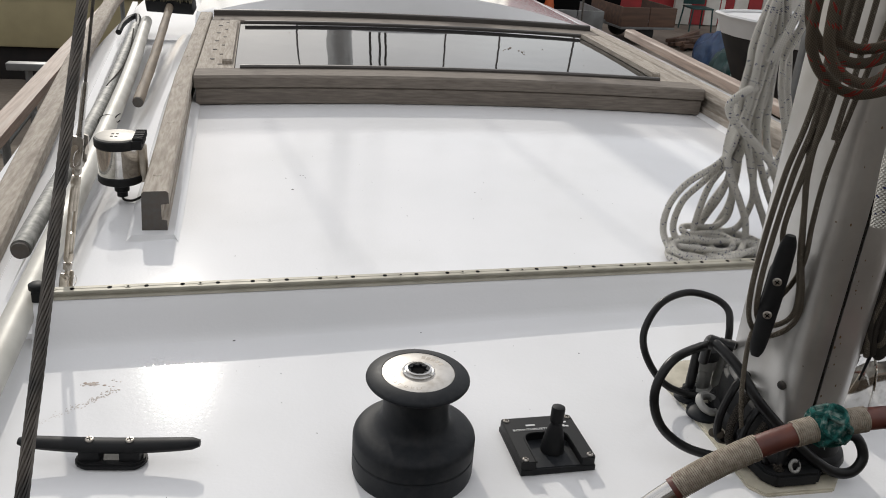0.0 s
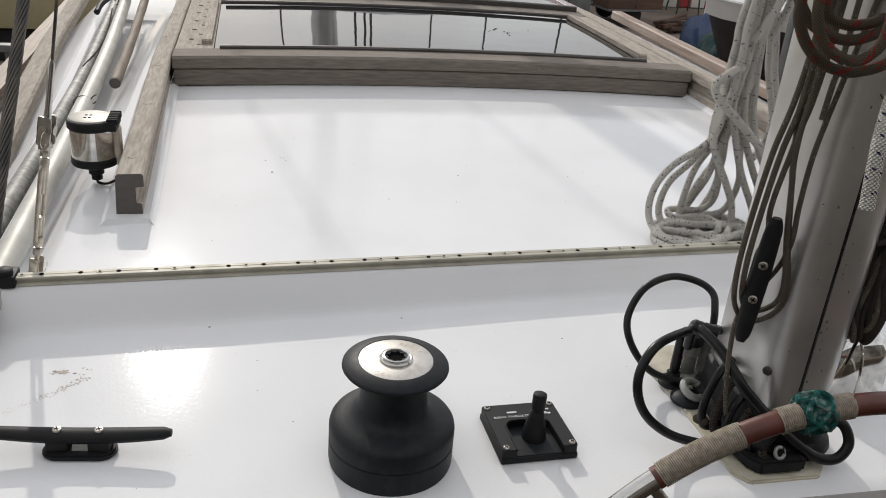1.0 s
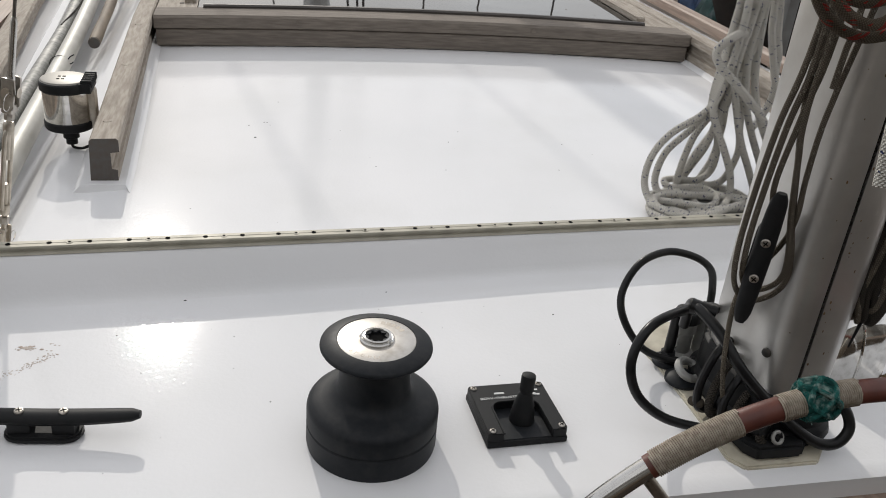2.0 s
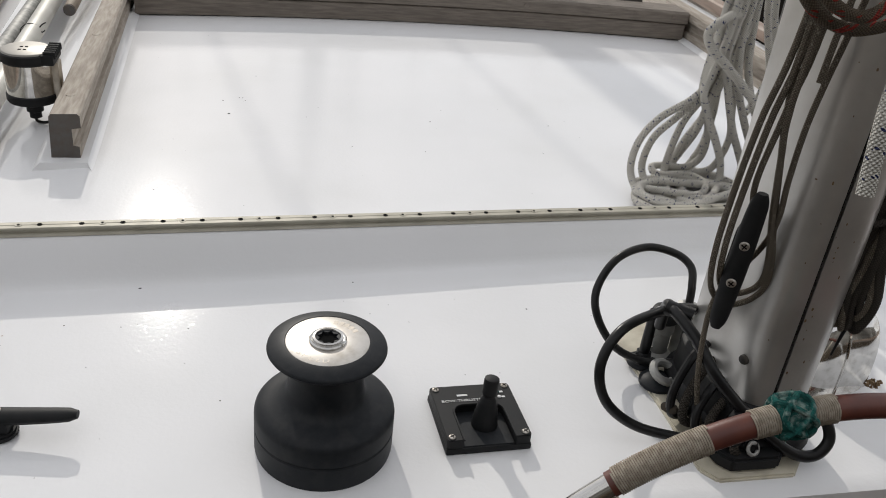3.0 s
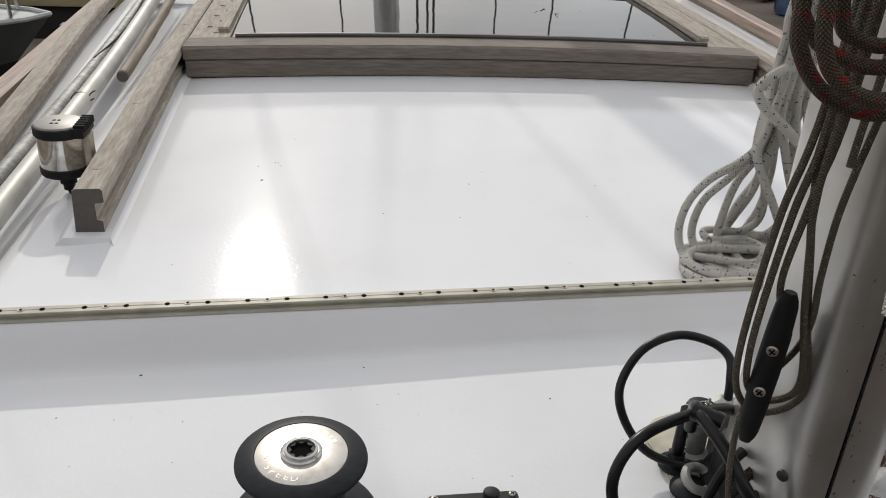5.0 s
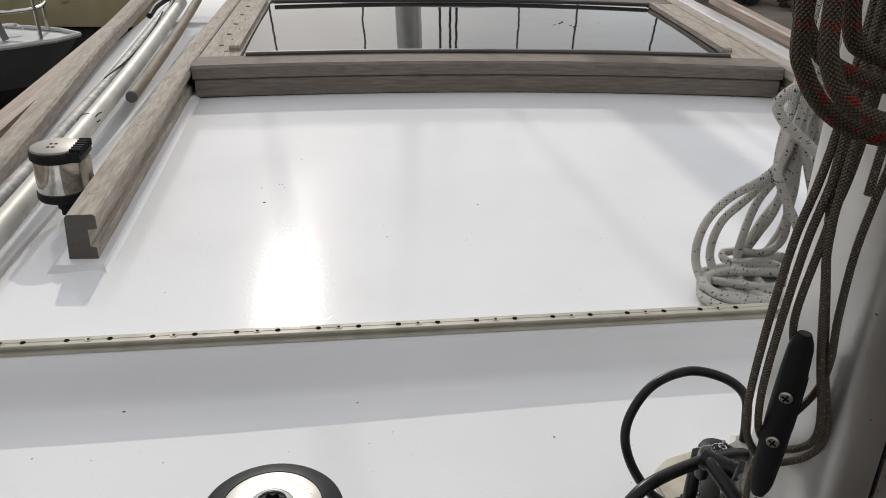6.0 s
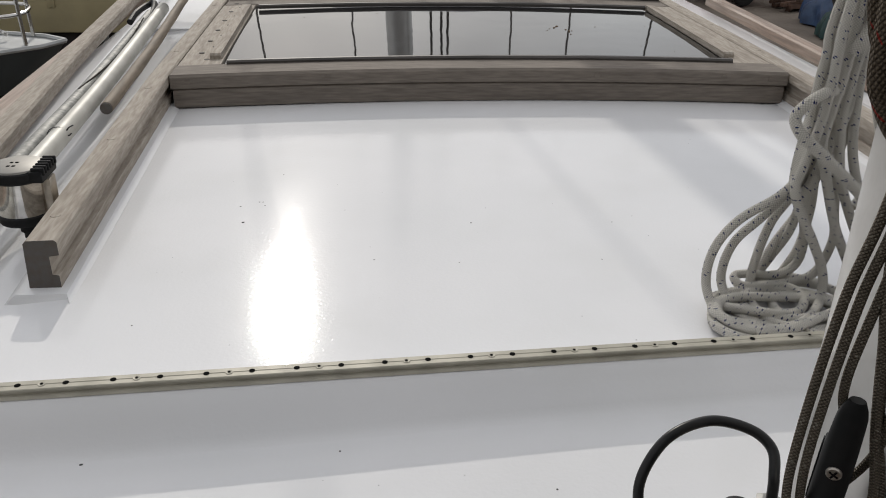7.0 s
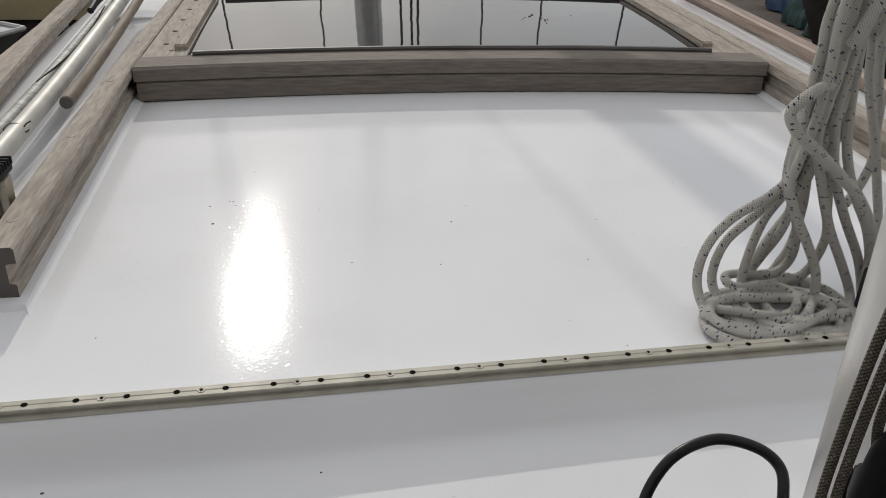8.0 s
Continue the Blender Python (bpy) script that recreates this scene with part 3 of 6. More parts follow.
cap = add(cap, moved(lathe([(0.011, 0), (0.011, 0.007), (0.008, 0.009)], 16), Matrix.Translation((X0 - 0.01, riser_y(X0) + 0.012, 0.049))))
part("end_stop", cap, M_PLAST, track, "black plastic end stop")

# ---- winch ----
WX, WY, WZ = 0.187, 0.842, -0.0155
winch = empty("winch", "dark grey sheet winch with a worn steel top plate", "winch", at=(WX, WY, WZ))
part("base", lathe([(0.0697, -0.0025), (0.0706, 0.002), (0.0706, 0.0245), (0.0694, 0.0262)], 72), M_BLACK, winch)
part("skirt", lathe([(0.0690, 0.0268), (0.0706, 0.0280), (0.0706, 0.0440), (0.0698, 0.0478), (0.0676, 0.0512), (0.0630, 0.0540), (0.0560, 0.0566), (0.0480, 0.0596), (0.0425, 0.0632), (0.0395, 0.0680),
                     (0.0382, 0.0750), (0.0376, 0.0900), (0.0378, 0.1040), (0.0392, 0.1085), (0.0440, 0.1122), (0.0530, 0.1160), (0.0572, 0.1182), (0.0584, 0.1202), (0.0580, 0.1220), (0.0565, 0.1235), (0.0430, 0.1278), (0.0412, 0.1280), (0.0408, 0.1262)], 72), M_BLACK, winch, "dark grey drum")
plate = part("top_plate", lathe([(0.0407, 0.1255), (0.0407, 0.1274), (0.0400, 0.1278), (0.0180, 0.1283)], 72), M_PLATE, winch, "worn brushed steel plate")
part("collar", lathe([(0.0182, 0.1280), (0.0182, 0.1300), (0.0170, 0.1312), (0.0160, 0.1306), (0.0150, 0.1306), (0.0145, 0.1325), (0.0125, 0.1330), (0.0118, 0.1318), (0.0118, 0.1300)], 48, False), M_STEEL, plate, "polished steel collar")
bm = bmesh.new()
n_ = 16
outer = [bm.verts.new((0.0121 * math.cos(k * math.pi / 8), 0.0121 * math.sin(k * math.pi / 8), 0.1316)) for k in range(n_)]
inner = [bm.verts.new(((0.0112 if k % 2 else 0.0082) * math.cos(k * math.pi / 8), (0.0112 if k % 2 else 0.0082) * math.sin(k * math.pi / 8), 0.1314)) for k in range(n_)]
deep = [bm.verts.new((v.co.x, v.co.y, 0.1262)) for v in inner]
for k in range(n_):
    j = (k + 1) % n_
    bm.faces.new((outer[k], outer[j], inner[j], inner[k]))
    bm.faces.new((inner[k], inner[j], deep[j], deep[k]))
bmesh.ops.recalc_face_normals(bm, faces=bm.faces[:])
part("socket_ring", bm, M_BLACK, plate, "toothed handle socket", False)
part("socket", lathe([(0.0118, 0.1286), (0.0118, 0.1291)], 20), M_HOLE, plate, "dark handle socket", False)


def lettering(text, size, material, parent, m, name="lettering", extrude_=0.0002):
    """Raised text as a mesh, standing at m."""
    cu = bpy.data.curves.new("text", "FONT")
    cu.body, cu.size, cu.extrude, cu.align_x, cu.align_y = text, size, extrude_, "CENTER", "CENTER"
    cu.resolution_u = 3
    tmp = bpy.data.objects.new("text", cu)
    scene.collection.objects.link(tmp)
    bpy.context.view_layer.update()
    me = bpy.data.meshes.new_from_object(tmp)
    bpy.data.objects.remove(tmp)
    bpy.data.curves.remove(cu)
    me.materials.clear()
    me.materials.append(material)
    me.transform(m)
    ob = new(name, me)
    ob.parent = parent
    return ob


M_ENGR = mat("engraved_metal", (0.40, 0.37, 0.33), 0.45, 0.85, scale=60.0)
for k, ch in enumerate("SPEED"):
    a = radians(212 + 12.5 * k)
    lettering(ch, 0.0095, M_ENGR, plate, Matrix.Translation((0.033 * math.cos(a), 0.033 * math.sin(a), 0.1278)) @ pose(0, 0, 0, 0, 0, math.degrees(a) + 90))
for k in range(5):
    a = radians(70 - 11 * k)
    part("engraved_bar", moved(box(-0.0022, 0.0022, -0.003, 0.003, 0, 0.0003), Matrix.Translation((0.031 * math.cos(a), 0.031 * math.sin(a), 0.1278)) @ pose(0, 0, 0, 0, 0, math.degrees(a) - 90)), M_ENGR, plate, "", False)
lettering("30", 0.0075, M_ENGR, plate, Matrix.Translation((-0.028, -0.0065, 0.1280)) @ pose(0, 0, 0, 0, 0, 110))

# ---- bow-thruster panel ----
PX, PY = 0.3560, 0.857
pz = -0.0165
panel = empty("control_panel", "black bow-thruster control panel with a joystick", "control panel", at=(PX, PY, pz))
panel.rotation_euler = (radians(-2.0), 0, radians(1.5))
W = 0.0468
part("base", box(-W, W, -W, W, -0.002, 0.006, 0.002), M_PLAST, panel)
rc, rw, back = 0.013, 0.0285, 0.012
arc = [(rw - rc + rc * math.cos(a), back - rc + rc * math.sin(a)) for a in span(0, math.pi / 2, 7)]
cut = [(rw, -W + 0.0005)] + arc + [(-x, y) for x, y in reversed(arc)] + [(-rw, -W + 0.0005)]
rim_ = []
for cx, cy, a0 in ((-1, -1, 180), (-1, 1, 90), (1, 1, 0), (1, -1, -90)):
    for k in range(4):
        a = radians(a0 + (90 - 30 * k if (cx, cy) != (0, 0) else 0))
        rim_.append((cx * (W - 0.0045) + 0.004 * math.cos(a), cy * (W - 0.0045) + 0.004 * math.sin(a)))
part("housing", extrude(rim_ + cut, "z", 0.0055, 0.0168, 0.0009), M_PLAST, panel)
part("rim", sweep([(x, y, 0.0166) for x, y in cut], 0.0014, 6), M_PLAST, panel)
part("recess", box(-0.0280, 0.0280, -0.0445, 0.0115, 0.0058, 0.0070, 0.0003, 1), M_BLACK, panel)
for sx in (-1, 1):
    for sy in (-1, 1):
        screw(sx * 0.0402, sy * 0.0402, 0.0168, 0.0040, panel)
lettering("BOW-THRUSTER", 0.0056, M_WHITE, panel, Matrix.Translation((-0.0130, 0.0185, 0.0171)) @ Matrix.Diagonal((1.18, 1, 1, 1)))
part("logo_bar", box(-0.0185, -0.0065, 0.0262, 0.0292, 0.0166, 0.0172), M_WHITE, panel, "small white maker's mark", False)
for k in range(2):
    part("indicator", moved(lathe([(0.0022, 0), (0.0020, 0.0012), (0.0008, 0.0018)], 12), Matrix.Translation((0.029, 0.021 + 0.009 * k, 0.0167))), M_GREEN if k else M_WHITE, panel)
    part("print_mark", box(0.0315, 0.0355, 0.0195 + 0.009 * k, 0.0222 + 0.009 * k, 0.0166, 0.0172), M_WHITE, panel, "", False)
stick = lathe([(0.0142, 0.006), (0.0146, 0.010), (0.0138, 0.0125), (0.0139, 0.016), (0.0130, 0.0185), (0.0130, 0.022), (0.0120, 0.0245), (0.0119, 0.028), (0.0108, 0.0305), (0.0105, 0.034), (0.0092, 0.0365),
               (0.0086, 0.040), (0.0068, 0.0425), (0.0066, 0.0445), (0.0078, 0.0460), (0.0082, 0.0480), (0.0083, 0.0630), (0.0078, 0.0655), (0.0060, 0.0665)], 32)
part("joystick", moved(stick, Matrix.Translation((0.003, -0.012, 0)) @ pose(0, 0, 0, -3, 3, 0)), M_PLAST, panel, "black rubber joystick with a pleated boot")

# ---- horn cleat ----
cleat = empty("deck_cleat", "black horn cleat with two screws on the aft deck", "cleat", at=(-0.152, 0.884, -0.0180))
cleat.rotation_euler = (0, 0, radians(-6.5))


def cleat_parts(length, h, owner, material, base=(0.040, 0.017), thick=0.011, screws=0.022):
    """Horns, foot and screws of a cleat that lies along x."""
    path = [(-length / 2 + length * k / 24, 0, h - 0.005 * (1 - abs(k / 12 - 1) ** 1.8) + 0.0005) for k in range(25)]
    bm = sweep(path, 0.01, 14, flat=0.72, radius=lambda s: thick * (0.70 + 0.30 * math.sin(math.pi * min(1, max(0, s / (length * 1.02)))) ** 0.7) * min(1.0, 0.62 + 45 * min(s, max(0.0, length - s))))
    part("horn_bar", bm, material, owner)
    for sx in (-1, 1):
        bm = box(sx * screws - 0.012, sx * screws + 0.012, -0.010, 0.010, 0.004, h - 0.004, 0.004)
        part("leg", bm, material, owner)
    e = base[0] - base[1]
    ends = [(e + base[1] * math.cos(a), base[1] * math.sin(a)) for a in span(-math.pi / 2, math.pi / 2, 11)]
    part("foot", extrude(ends + [(-x, -y) for x, y in ends], "z", 0, 0.0085, 0.0026), material, owner)
    for sx in (-1, 1):
        screw(sx * screws, 0, h + 0.0031, 0.0050, owner)


cleat_parts(0.198, 0.0275, cleat, M_PLAST)

# ---- mast, with what is made fast to it ----
MX, MY, MA, MB = 0.665, 0.860, 0.0500, 0.0770
mast = empty("mizzen_mast", "grey-white aluminium mast with a dark sail groove, scuffed", "mast", at=(MX, MY, 0))


def mast_at(a, grow=0.0):
    """A point of the mast's section: a in degrees from aft, clockwise seen from above towards port."""
    c, d = math.cos(radians(a)), math.sin(radians(a))
    p = 3.2
    r = (abs(c) ** p + abs(d) ** p) ** (-1 / p)
    return Vector((-(MA + grow) * r * d, -(MB + grow) * r * c, 0))


bm = bmesh.new()
angs = sorted([360 * k / 72 for k in range(72) if k != 3] + [11.80, 11.82, 16.18, 16.20])
N = len(angs)
sec = []
for a in angs:
    p = mast_at(a)
    if 11.81 < a < 16.19:
        p = mast_at(a, -0.008)
    sec.append(p)
lv = (0.012, 0.5, 1.2, 2.5, 6.0)
rr = [[bm.verts.new((p.x, p.y, z)) for p in sec] for z in lv]
for a, b in zip(rr, rr[1:]):
    for k in range(N):
        f = bm.faces.new((a[k], a[(k + 1) % N], b[(k + 1) % N], b[k]))
bm.faces.new(rr[0]), bm.faces.new(rr[-1])
bmesh.ops.recalc_face_normals(bm, faces=bm.faces[:])
part("tube", bm, M_ALU, mast)
p0, p1 = mast_at(11.95, -0.0002), mast_at(16.05, -0.0002)
part("sail_groove", box(p1.x + 0.0002, p0.x - 0.0002, p0.y + 0.003, p0.y + 0.006, 0.05, 5.9), M_HOLE, mast, "dark sail groove", False)
for a, z in ((52, 0.095),):
    p = mast_at(a, 0.0)
    part("rivet", moved(lathe([(0.0058, 0), (0.0054, 0.002), (0.003, 0.003)], 14), Matrix.Translation((p.x, p.y, z)) @ (Vector((p.x, p.y * 0.5, 0)).to_track_quat("Z", "Y").to_matrix().to_4x4())), M_WIRE, mast)
for i in range(46):
    a, z = random.choice((random.uniform(-20, 45), random.uniform(2, 12))), random.uniform(0.08, 0.50)
    p = mast_at(a, 0.0)
    nrm = Vector((p.x / MA ** 2, p.y / MB ** 2, 0)).normalized()
    r = random.uniform(0.0004, 0.0014)
    part("scuff", moved(lathe([(r, 0), (r * 0.5, r * 0.2)], 7), Matrix.Translation((p.x, p.y, z)) @ nrm.to_track_quat("Z", "Y").to_matrix().to_4x4() @ Matrix.Diagonal((1, random.uniform(0.6, 2.2), 1, 1))), M_BROWN, mast)
for a, z, ln in ((22, 0.470, 0.012), (20, 0.452, 0.010), (24, 0.430, 0.006)):
    p, p2 = mast_at(a, 0.0004), mast_at(a - ln * 600, 0.0004)
    part("scuff", sweep([(p.x, p.y, z), ((p.x + p2.x) / 2, (p.y + p2.y) / 2 - 0.0003, z - 0.002), (p2.x, p2.y, z - 0.004)], 0.0009, 6), M_BROWN, mast)
# the collar at its foot
bm = bmesh.new()
rr = []
for g, z in ((0.014, -0.012), (0.016, -0.004), (0.014, 0.003), (0.008, 0.008), (0.006, 0.044), (0.003, 0.047), (0.000, 0.048)):
    rr.append([bm.verts.new((*mast_at(a, g).xy, z)) for a in angs])
for a, b in zip(rr, rr[1:]):
    for k in range(N):
        bm.faces.new((a[k], a[(k + 1) % N], b[(k + 1) % N], b[k]))
bm.faces.new(rr[0]), bm.faces.new(rr[-1])
bmesh.ops.recalc_face_normals(bm, faces=bm.faces[:])
part("foot", bm, M_PLAST, mast, "black cast mast foot")

plate_ = extrude([(0.590, 0.744), (0.680, 0.744), (0.712, 0.778), (0.735, 0.985), (0.71, 1.030), (0.67, 1.042), (0.625, 1.040), (0.592, 1.028), (0.574, 1.010), (0.568, 0.985), (0.574, 0.950), (0.577, 0.85), (0.576, 0.762)], "z", -0.022, -0.0130, 0.002)
tagged(finish("base_plate", plate_, M_CREAM), "cream sealant-edged plate under the mast foot", "plate")

part("foot_tongue", moved(extrude([(0.590, 0.800), (0.595, 0.766), (0.607, 0.752), (0.662, 0.752), (0.675, 0.766), (0.680, 0.800)], "z", -0.0130, 0.004, 0.003), Matrix.Translation((-MX, -MY, 0))), M_PLAST, mast, "black cast tongue of the mast foot")
mc = empty("mast_cleat", "black horn cleat screwed to the mast", "cleat", at=(0.574, 0.806, 0.222))
out = Vector((-0.55, -0.83, 0))
mc.matrix_basis = Matrix.Translation((0.594, 0.830, 0.214)) @ Matrix(((-0.02, 0.83, out.x, 0), (0.02, -0.55, out.y, 0), (1, 0, 0, 0), (0, 0, 0, 1))).to_3x3().to_4x4() @ pose(0, 0, 0, 0, 0, 3)
cleat_parts(0.153, 0.030, mc, M_PLAST, base=(0.034, 0.011), thick=0.0108, screws=0.021)


def cord(name, pts, r, material, label, category, group="", n=8, sides=10, closed=False, parent=None):
    ob = part(name, sweep(spline(pts, n, closed), r, sides, closed), material, parent)
    return ob if parent else tagged(ob, label, category, group)


# grey halyard tails that run down the mast and round its cleat
halyard = empty("halyard", "weathered grey braided halyard looped on the mast cleat", "rope", group="lines at the mast")
part("strand", sweep(spline([(0.581, 0.807, 0.868), (0.573, 0.809, 0.477), (0.560, 0.813, 0.354), (0.555, 0.815, 0.261), (0.556, 0.815, 0.208), (0.571, 0.825, 0.171), (0.596, 0.832, 0.148), (0.615, 0.822, 0.160), (0.618, 0.809, 0.185), (0.615, 0.808, 0.215), (0.603, 0.808, 0.259), (0.590, 0.808, 0.320), (0.581, 0.807, 0.361), (0.575, 0.806, 0.406), (0.574, 0.804, 0.449), (0.588, 0.798, 0.868)]), 0.0031, 8), M_ROPEG, halyard)
part("strand", sweep(spline([(0.588, 0.802, 0.868), (0.578, 0.803, 0.477), (0.567, 0.809, 0.354), (0.561, 0.810, 0.261), (0.563, 0.812, 0.215), (0.577, 0.825, 0.181), (0.596, 0.832, 0.162), (0.609, 0.819, 0.173), (0.611, 0.807, 0.194), (0.607, 0.804, 0.222), (0.596, 0.803, 0.266), (0.585, 0.802, 0.325), (0.578, 0.801, 0.369), (0.579, 0.799, 0.449), (0.596, 0.794, 0.868)]), 0.0031, 8), M_ROPEG, halyard)
part("strand", sweep(spline([(0.595, 0.799, 0.868), (0.585, 0.799, 0.477), (0.577, 0.804, 0.374), (0.572, 0.809, 0.302), (0.584, 0.817, 0.261)]), 0.0030, 8), M_ROPEG, halyard)
part("strand", sweep(spline([(0.653, 0.778, 0.868), (0.628, 0.791, 0.600), (0.610, 0.801, 0.437), (0.603, 0.801, 0.392), (0.599, 0.801, 0.353), (0.600, 0.802, 0.303), (0.604, 0.804, 0.263), (0.608, 0.819, 0.225), (0.596, 0.832, 0.184), (0.579, 0.829, 0.153), (0.571, 0.812, 0.10), (0.586, 0.815, 0.035), (0.60, 0.812, -0.004)]), 0.0029, 8), M_ROPEG, halyard)
part("strand", sweep(spline([(0.602, 0.791, 0.868), (0.598, 0.794, 0.498), (0.595, 0.795, 0.436), (0.594, 0.796, 0.400)]), 0.0030, 8), M_ROPEG, halyard)

# red-flecked rope: hanging bights
red = empty("rope_hank", "grey rope hank with red flecks hanging on the mast", "rope", group="lines at the mast")
hang = [(0.625, 0.752, 0.70), (0.628, 0.755, 0.85)]
for pts in ([(0.56, 0.745, 0.85), (0.515, 0.728, 0.66), (0.488, 0.720, 0.57), (0.487, 0.720, 0.518), (0.493, 0.720, 0.500), (0.504, 0.720, 0.485), (0.520, 0.720, 0.473), (0.540, 0.720, 0.466), (0.560, 0.720, 0.466), (0.585, 0.720, 0.474), (0.606, 0.724, 0.495), (0.615, 0.735, 0.56)] + hang,
            [(0.57, 0.740, 0.85), (0.525, 0.715, 0.66), (0.495, 0.706, 0.57), (0.493, 0.705, 0.525), (0.498, 0.705, 0.506), (0.507, 0.705, 0.492), (0.523, 0.705, 0.482), (0.541, 0.705, 0.478), (0.555, 0.705, 0.484), (0.565, 0.706, 0.500), (0.575, 0.715, 0.55)] + hang,
            [(0.58, 0.750, 0.85), (0.545, 0.742, 0.66), (0.522, 0.740, 0.56), (0.525, 0.740, 0.516), (0.540, 0.740, 0.505), (0.557, 0.740, 0.502), (0.582, 0.740, 0.508), (0.604, 0.742, 0.53)] + hang,
            [(0.57, 0.750, 0.85), (0.52, 0.738, 0.66), (0.491, 0.735, 0.57), (0.492, 0.735, 0.530), (0.507, 0.735, 0.507), (0.525, 0.735, 0.496), (0.547, 0.735, 0.490), (0.566, 0.735, 0.492), (0.585, 0.735, 0.502), (0.600, 0.738, 0.53)] + hang):
    part("bight", sweep(spline(pts), 0.0049, 10), M_ROPER, red)

# dark sheet and a white rope's end on the far side of the mast
bundle = empty("dark_line", "dark braided line hanked on the mast's far side", "rope", group="lines at the mast")
for k in range(9):
    o = 0.0042 * k + random.uniform(-0.0015, 0.0015)
    j = [random.uniform(-0.004, 0.004) for _ in range(6)]
    lo = random.uniform(0.138, 0.158)
    part("strand", sweep(spline([(0.726 + 0.2 * o, 0.812 - 0.2 * o, 0.60), (0.716 + 0.45 * o + j[0], 0.806 - 0.3 * o, 0.30), (0.704 + 0.75 * o + j[1], 0.802 - 0.4 * o + j[2], 0.225), (0.697 + 0.95 * o + j[3], 0.799 - 0.4 * o + j[4], 0.178),
                                 (0.701 + 0.85 * o + j[5], 0.797 - 0.3 * o, lo + 0.004), (0.710 + 0.5 * o, 0.799, lo), (0.716 + 0.3 * o, 0.803, lo + 0.03), (0.722 + 0.3 * o, 0.806, 0.24)]), 0.0034, 8), M_ROPED if k % 3 else M_ROPEG, bundle)
part("strand", sweep(spline([(0.712, 0.795, 0.152), (0.735, 0.80, 0.15), (0.752, 0.81, 0.175), (0.746, 0.81, 0.215), (0.728, 0.805, 0.25), (0.735, 0.80, 0.285), (0.765, 0.80, 0.305)]), 0.0036, 8), M_ROPED, bundle)
part("strand", sweep(spline([(0.700, 0.793, 0.262), (0.730, 0.79, 0.272), (0.770, 0.80, 0.285), (0.81, 0.82, 0.30)]), 0.0036, 8), M_ROPED, bundle)
jam = empty("line_handle", "black tapered handle hanging in the dark line", "handle")
part("grip", sweep([(0.752, 0.80, 0.30), (0.740, 0.80, 0.24), (0.722, 0.797, 0.15), (0.713, 0.795, 0.105)], 0.008, 12, flat=0.6, radius=lambda s: 0.009 * (1.05 - s / 0.22)), M_PLAST, jam)
cord("rope_tail", [(0.610, 0.730, 0.66), (0.600, 0.712, 0.56), (0.575, 0.686, 0.49), (0.556, 0.667, 0.445), (0.5475, 0.655, 0.412), (0.5465, 0.647, 0.366)], 0.0066, M_ROPEW, "white rope end with blue flecks hanging by the mast", "rope", "lines at the mast")

# ---- cables, fittings and ropes by the mast ----
cable = empty("power_cable", "black rubber cable looped beside the mast foot", "cable", group="cables at the mast foot")
part("loop", sweep(spline([(0.641, 0.962, 0.060), (0.642, 0.968, 0.083), (0.645, 0.986, 0.100), (0.629, 1.003, 0.110), (0.593, 1.012, 0.114), (0.552, 1.003, 0.102), (0.526, 0.985, 0.070), (0.527, 0.965, 0.040), (0.550, 0.945, 0.010), (0.588, 0.930, 0.000), (0.630, 0.920, 0.004), (0.650, 0.900, 0.006)]), 0.0050, 12), M_RUBBER, cable)
cable2 = empty("power_cable", "thick black rubber cable looped behind the wheel", "cable", group="cables at the mast foot")
part("loop", sweep(spline([(0.640, 0.925, 0.070), (0.604, 0.905, 0.095), (0.545, 0.872, 0.112), (0.492, 0.842, 0.112), (0.468, 0.824, 0.082), (0.478, 0.815, 0.042), (0.515, 0.810, 0.010), (0.564, 0.800, -0.002), (0.612, 0.782, 0.000), (0.64, 0.765, 0.012)]), 0.0056, 12), M_RUBBER, cable2)
part("loop", sweep(spline([(0.578, 0.912, 0.066), (0.570, 0.896, 0.105), (0.562, 0.868, 0.118), (0.574, 0.830, 0.106), (0.590, 0.798, 0.078), (0.632, 0.778, 0.036), (0.678, 0.763, 0.002), (0.706, 0.757, -0.001), (0.722, 0.762, 0.016), (0.716, 0.775, 0.036), (0.70, 0.79, 0.03)]), 0.0064, 12), M_RUBBER, cable2)
for k in range(5):
    a = Vector((0.560 + 0.0045 * k, 0.874 - 0.0035 * k, 0.1165))
    part("tape", moved(sweep([(0, 0, -0.0035), (0, 0, 0.0035)], 0.0090 - 0.0004 * (k % 2), 16), Matrix.Translation(a) @ Vector((0.75, -0.6, -0.1)).to_track_quat("Z", "Y").to_matrix().to_4x4()), M_RUBBER, cable2, "wrapped black tape")

gland = empty("cable_gland", "grey deck cable gland with a flange beside the mast", "cable gland", group="deck fittings", at=(0.587, 0.945, -0.0130))
part("flange", lathe([(0.0185, 0), (0.0185, 0.004), (0.016, 0.006)], 28), M_BLACK, gland)
part("nut", lathe([(0.010, 0.006), (0.0105, 0.016), (0.0085, 0.018)], 6), M_PLAST, gland)
part("stem", lathe([(0.0066, 0.017), (0.0068, 0.030), (0.0060, 0.078)], 18), M_RUBBER, gland)
g2 = empty("deck_plug", "grey capped deck plug with a chain", "deck plug", group="deck fittings", at=(0.613, 0.962, -0.0130))
part("socket", lathe([(0.018, 0), (0.018, 0.006), (0.013, 0.009), (0.013, 0.036), (0.015, 0.038), (0.015, 0.052), (0.012, 0.054)], 28), M_ZINC, g2)
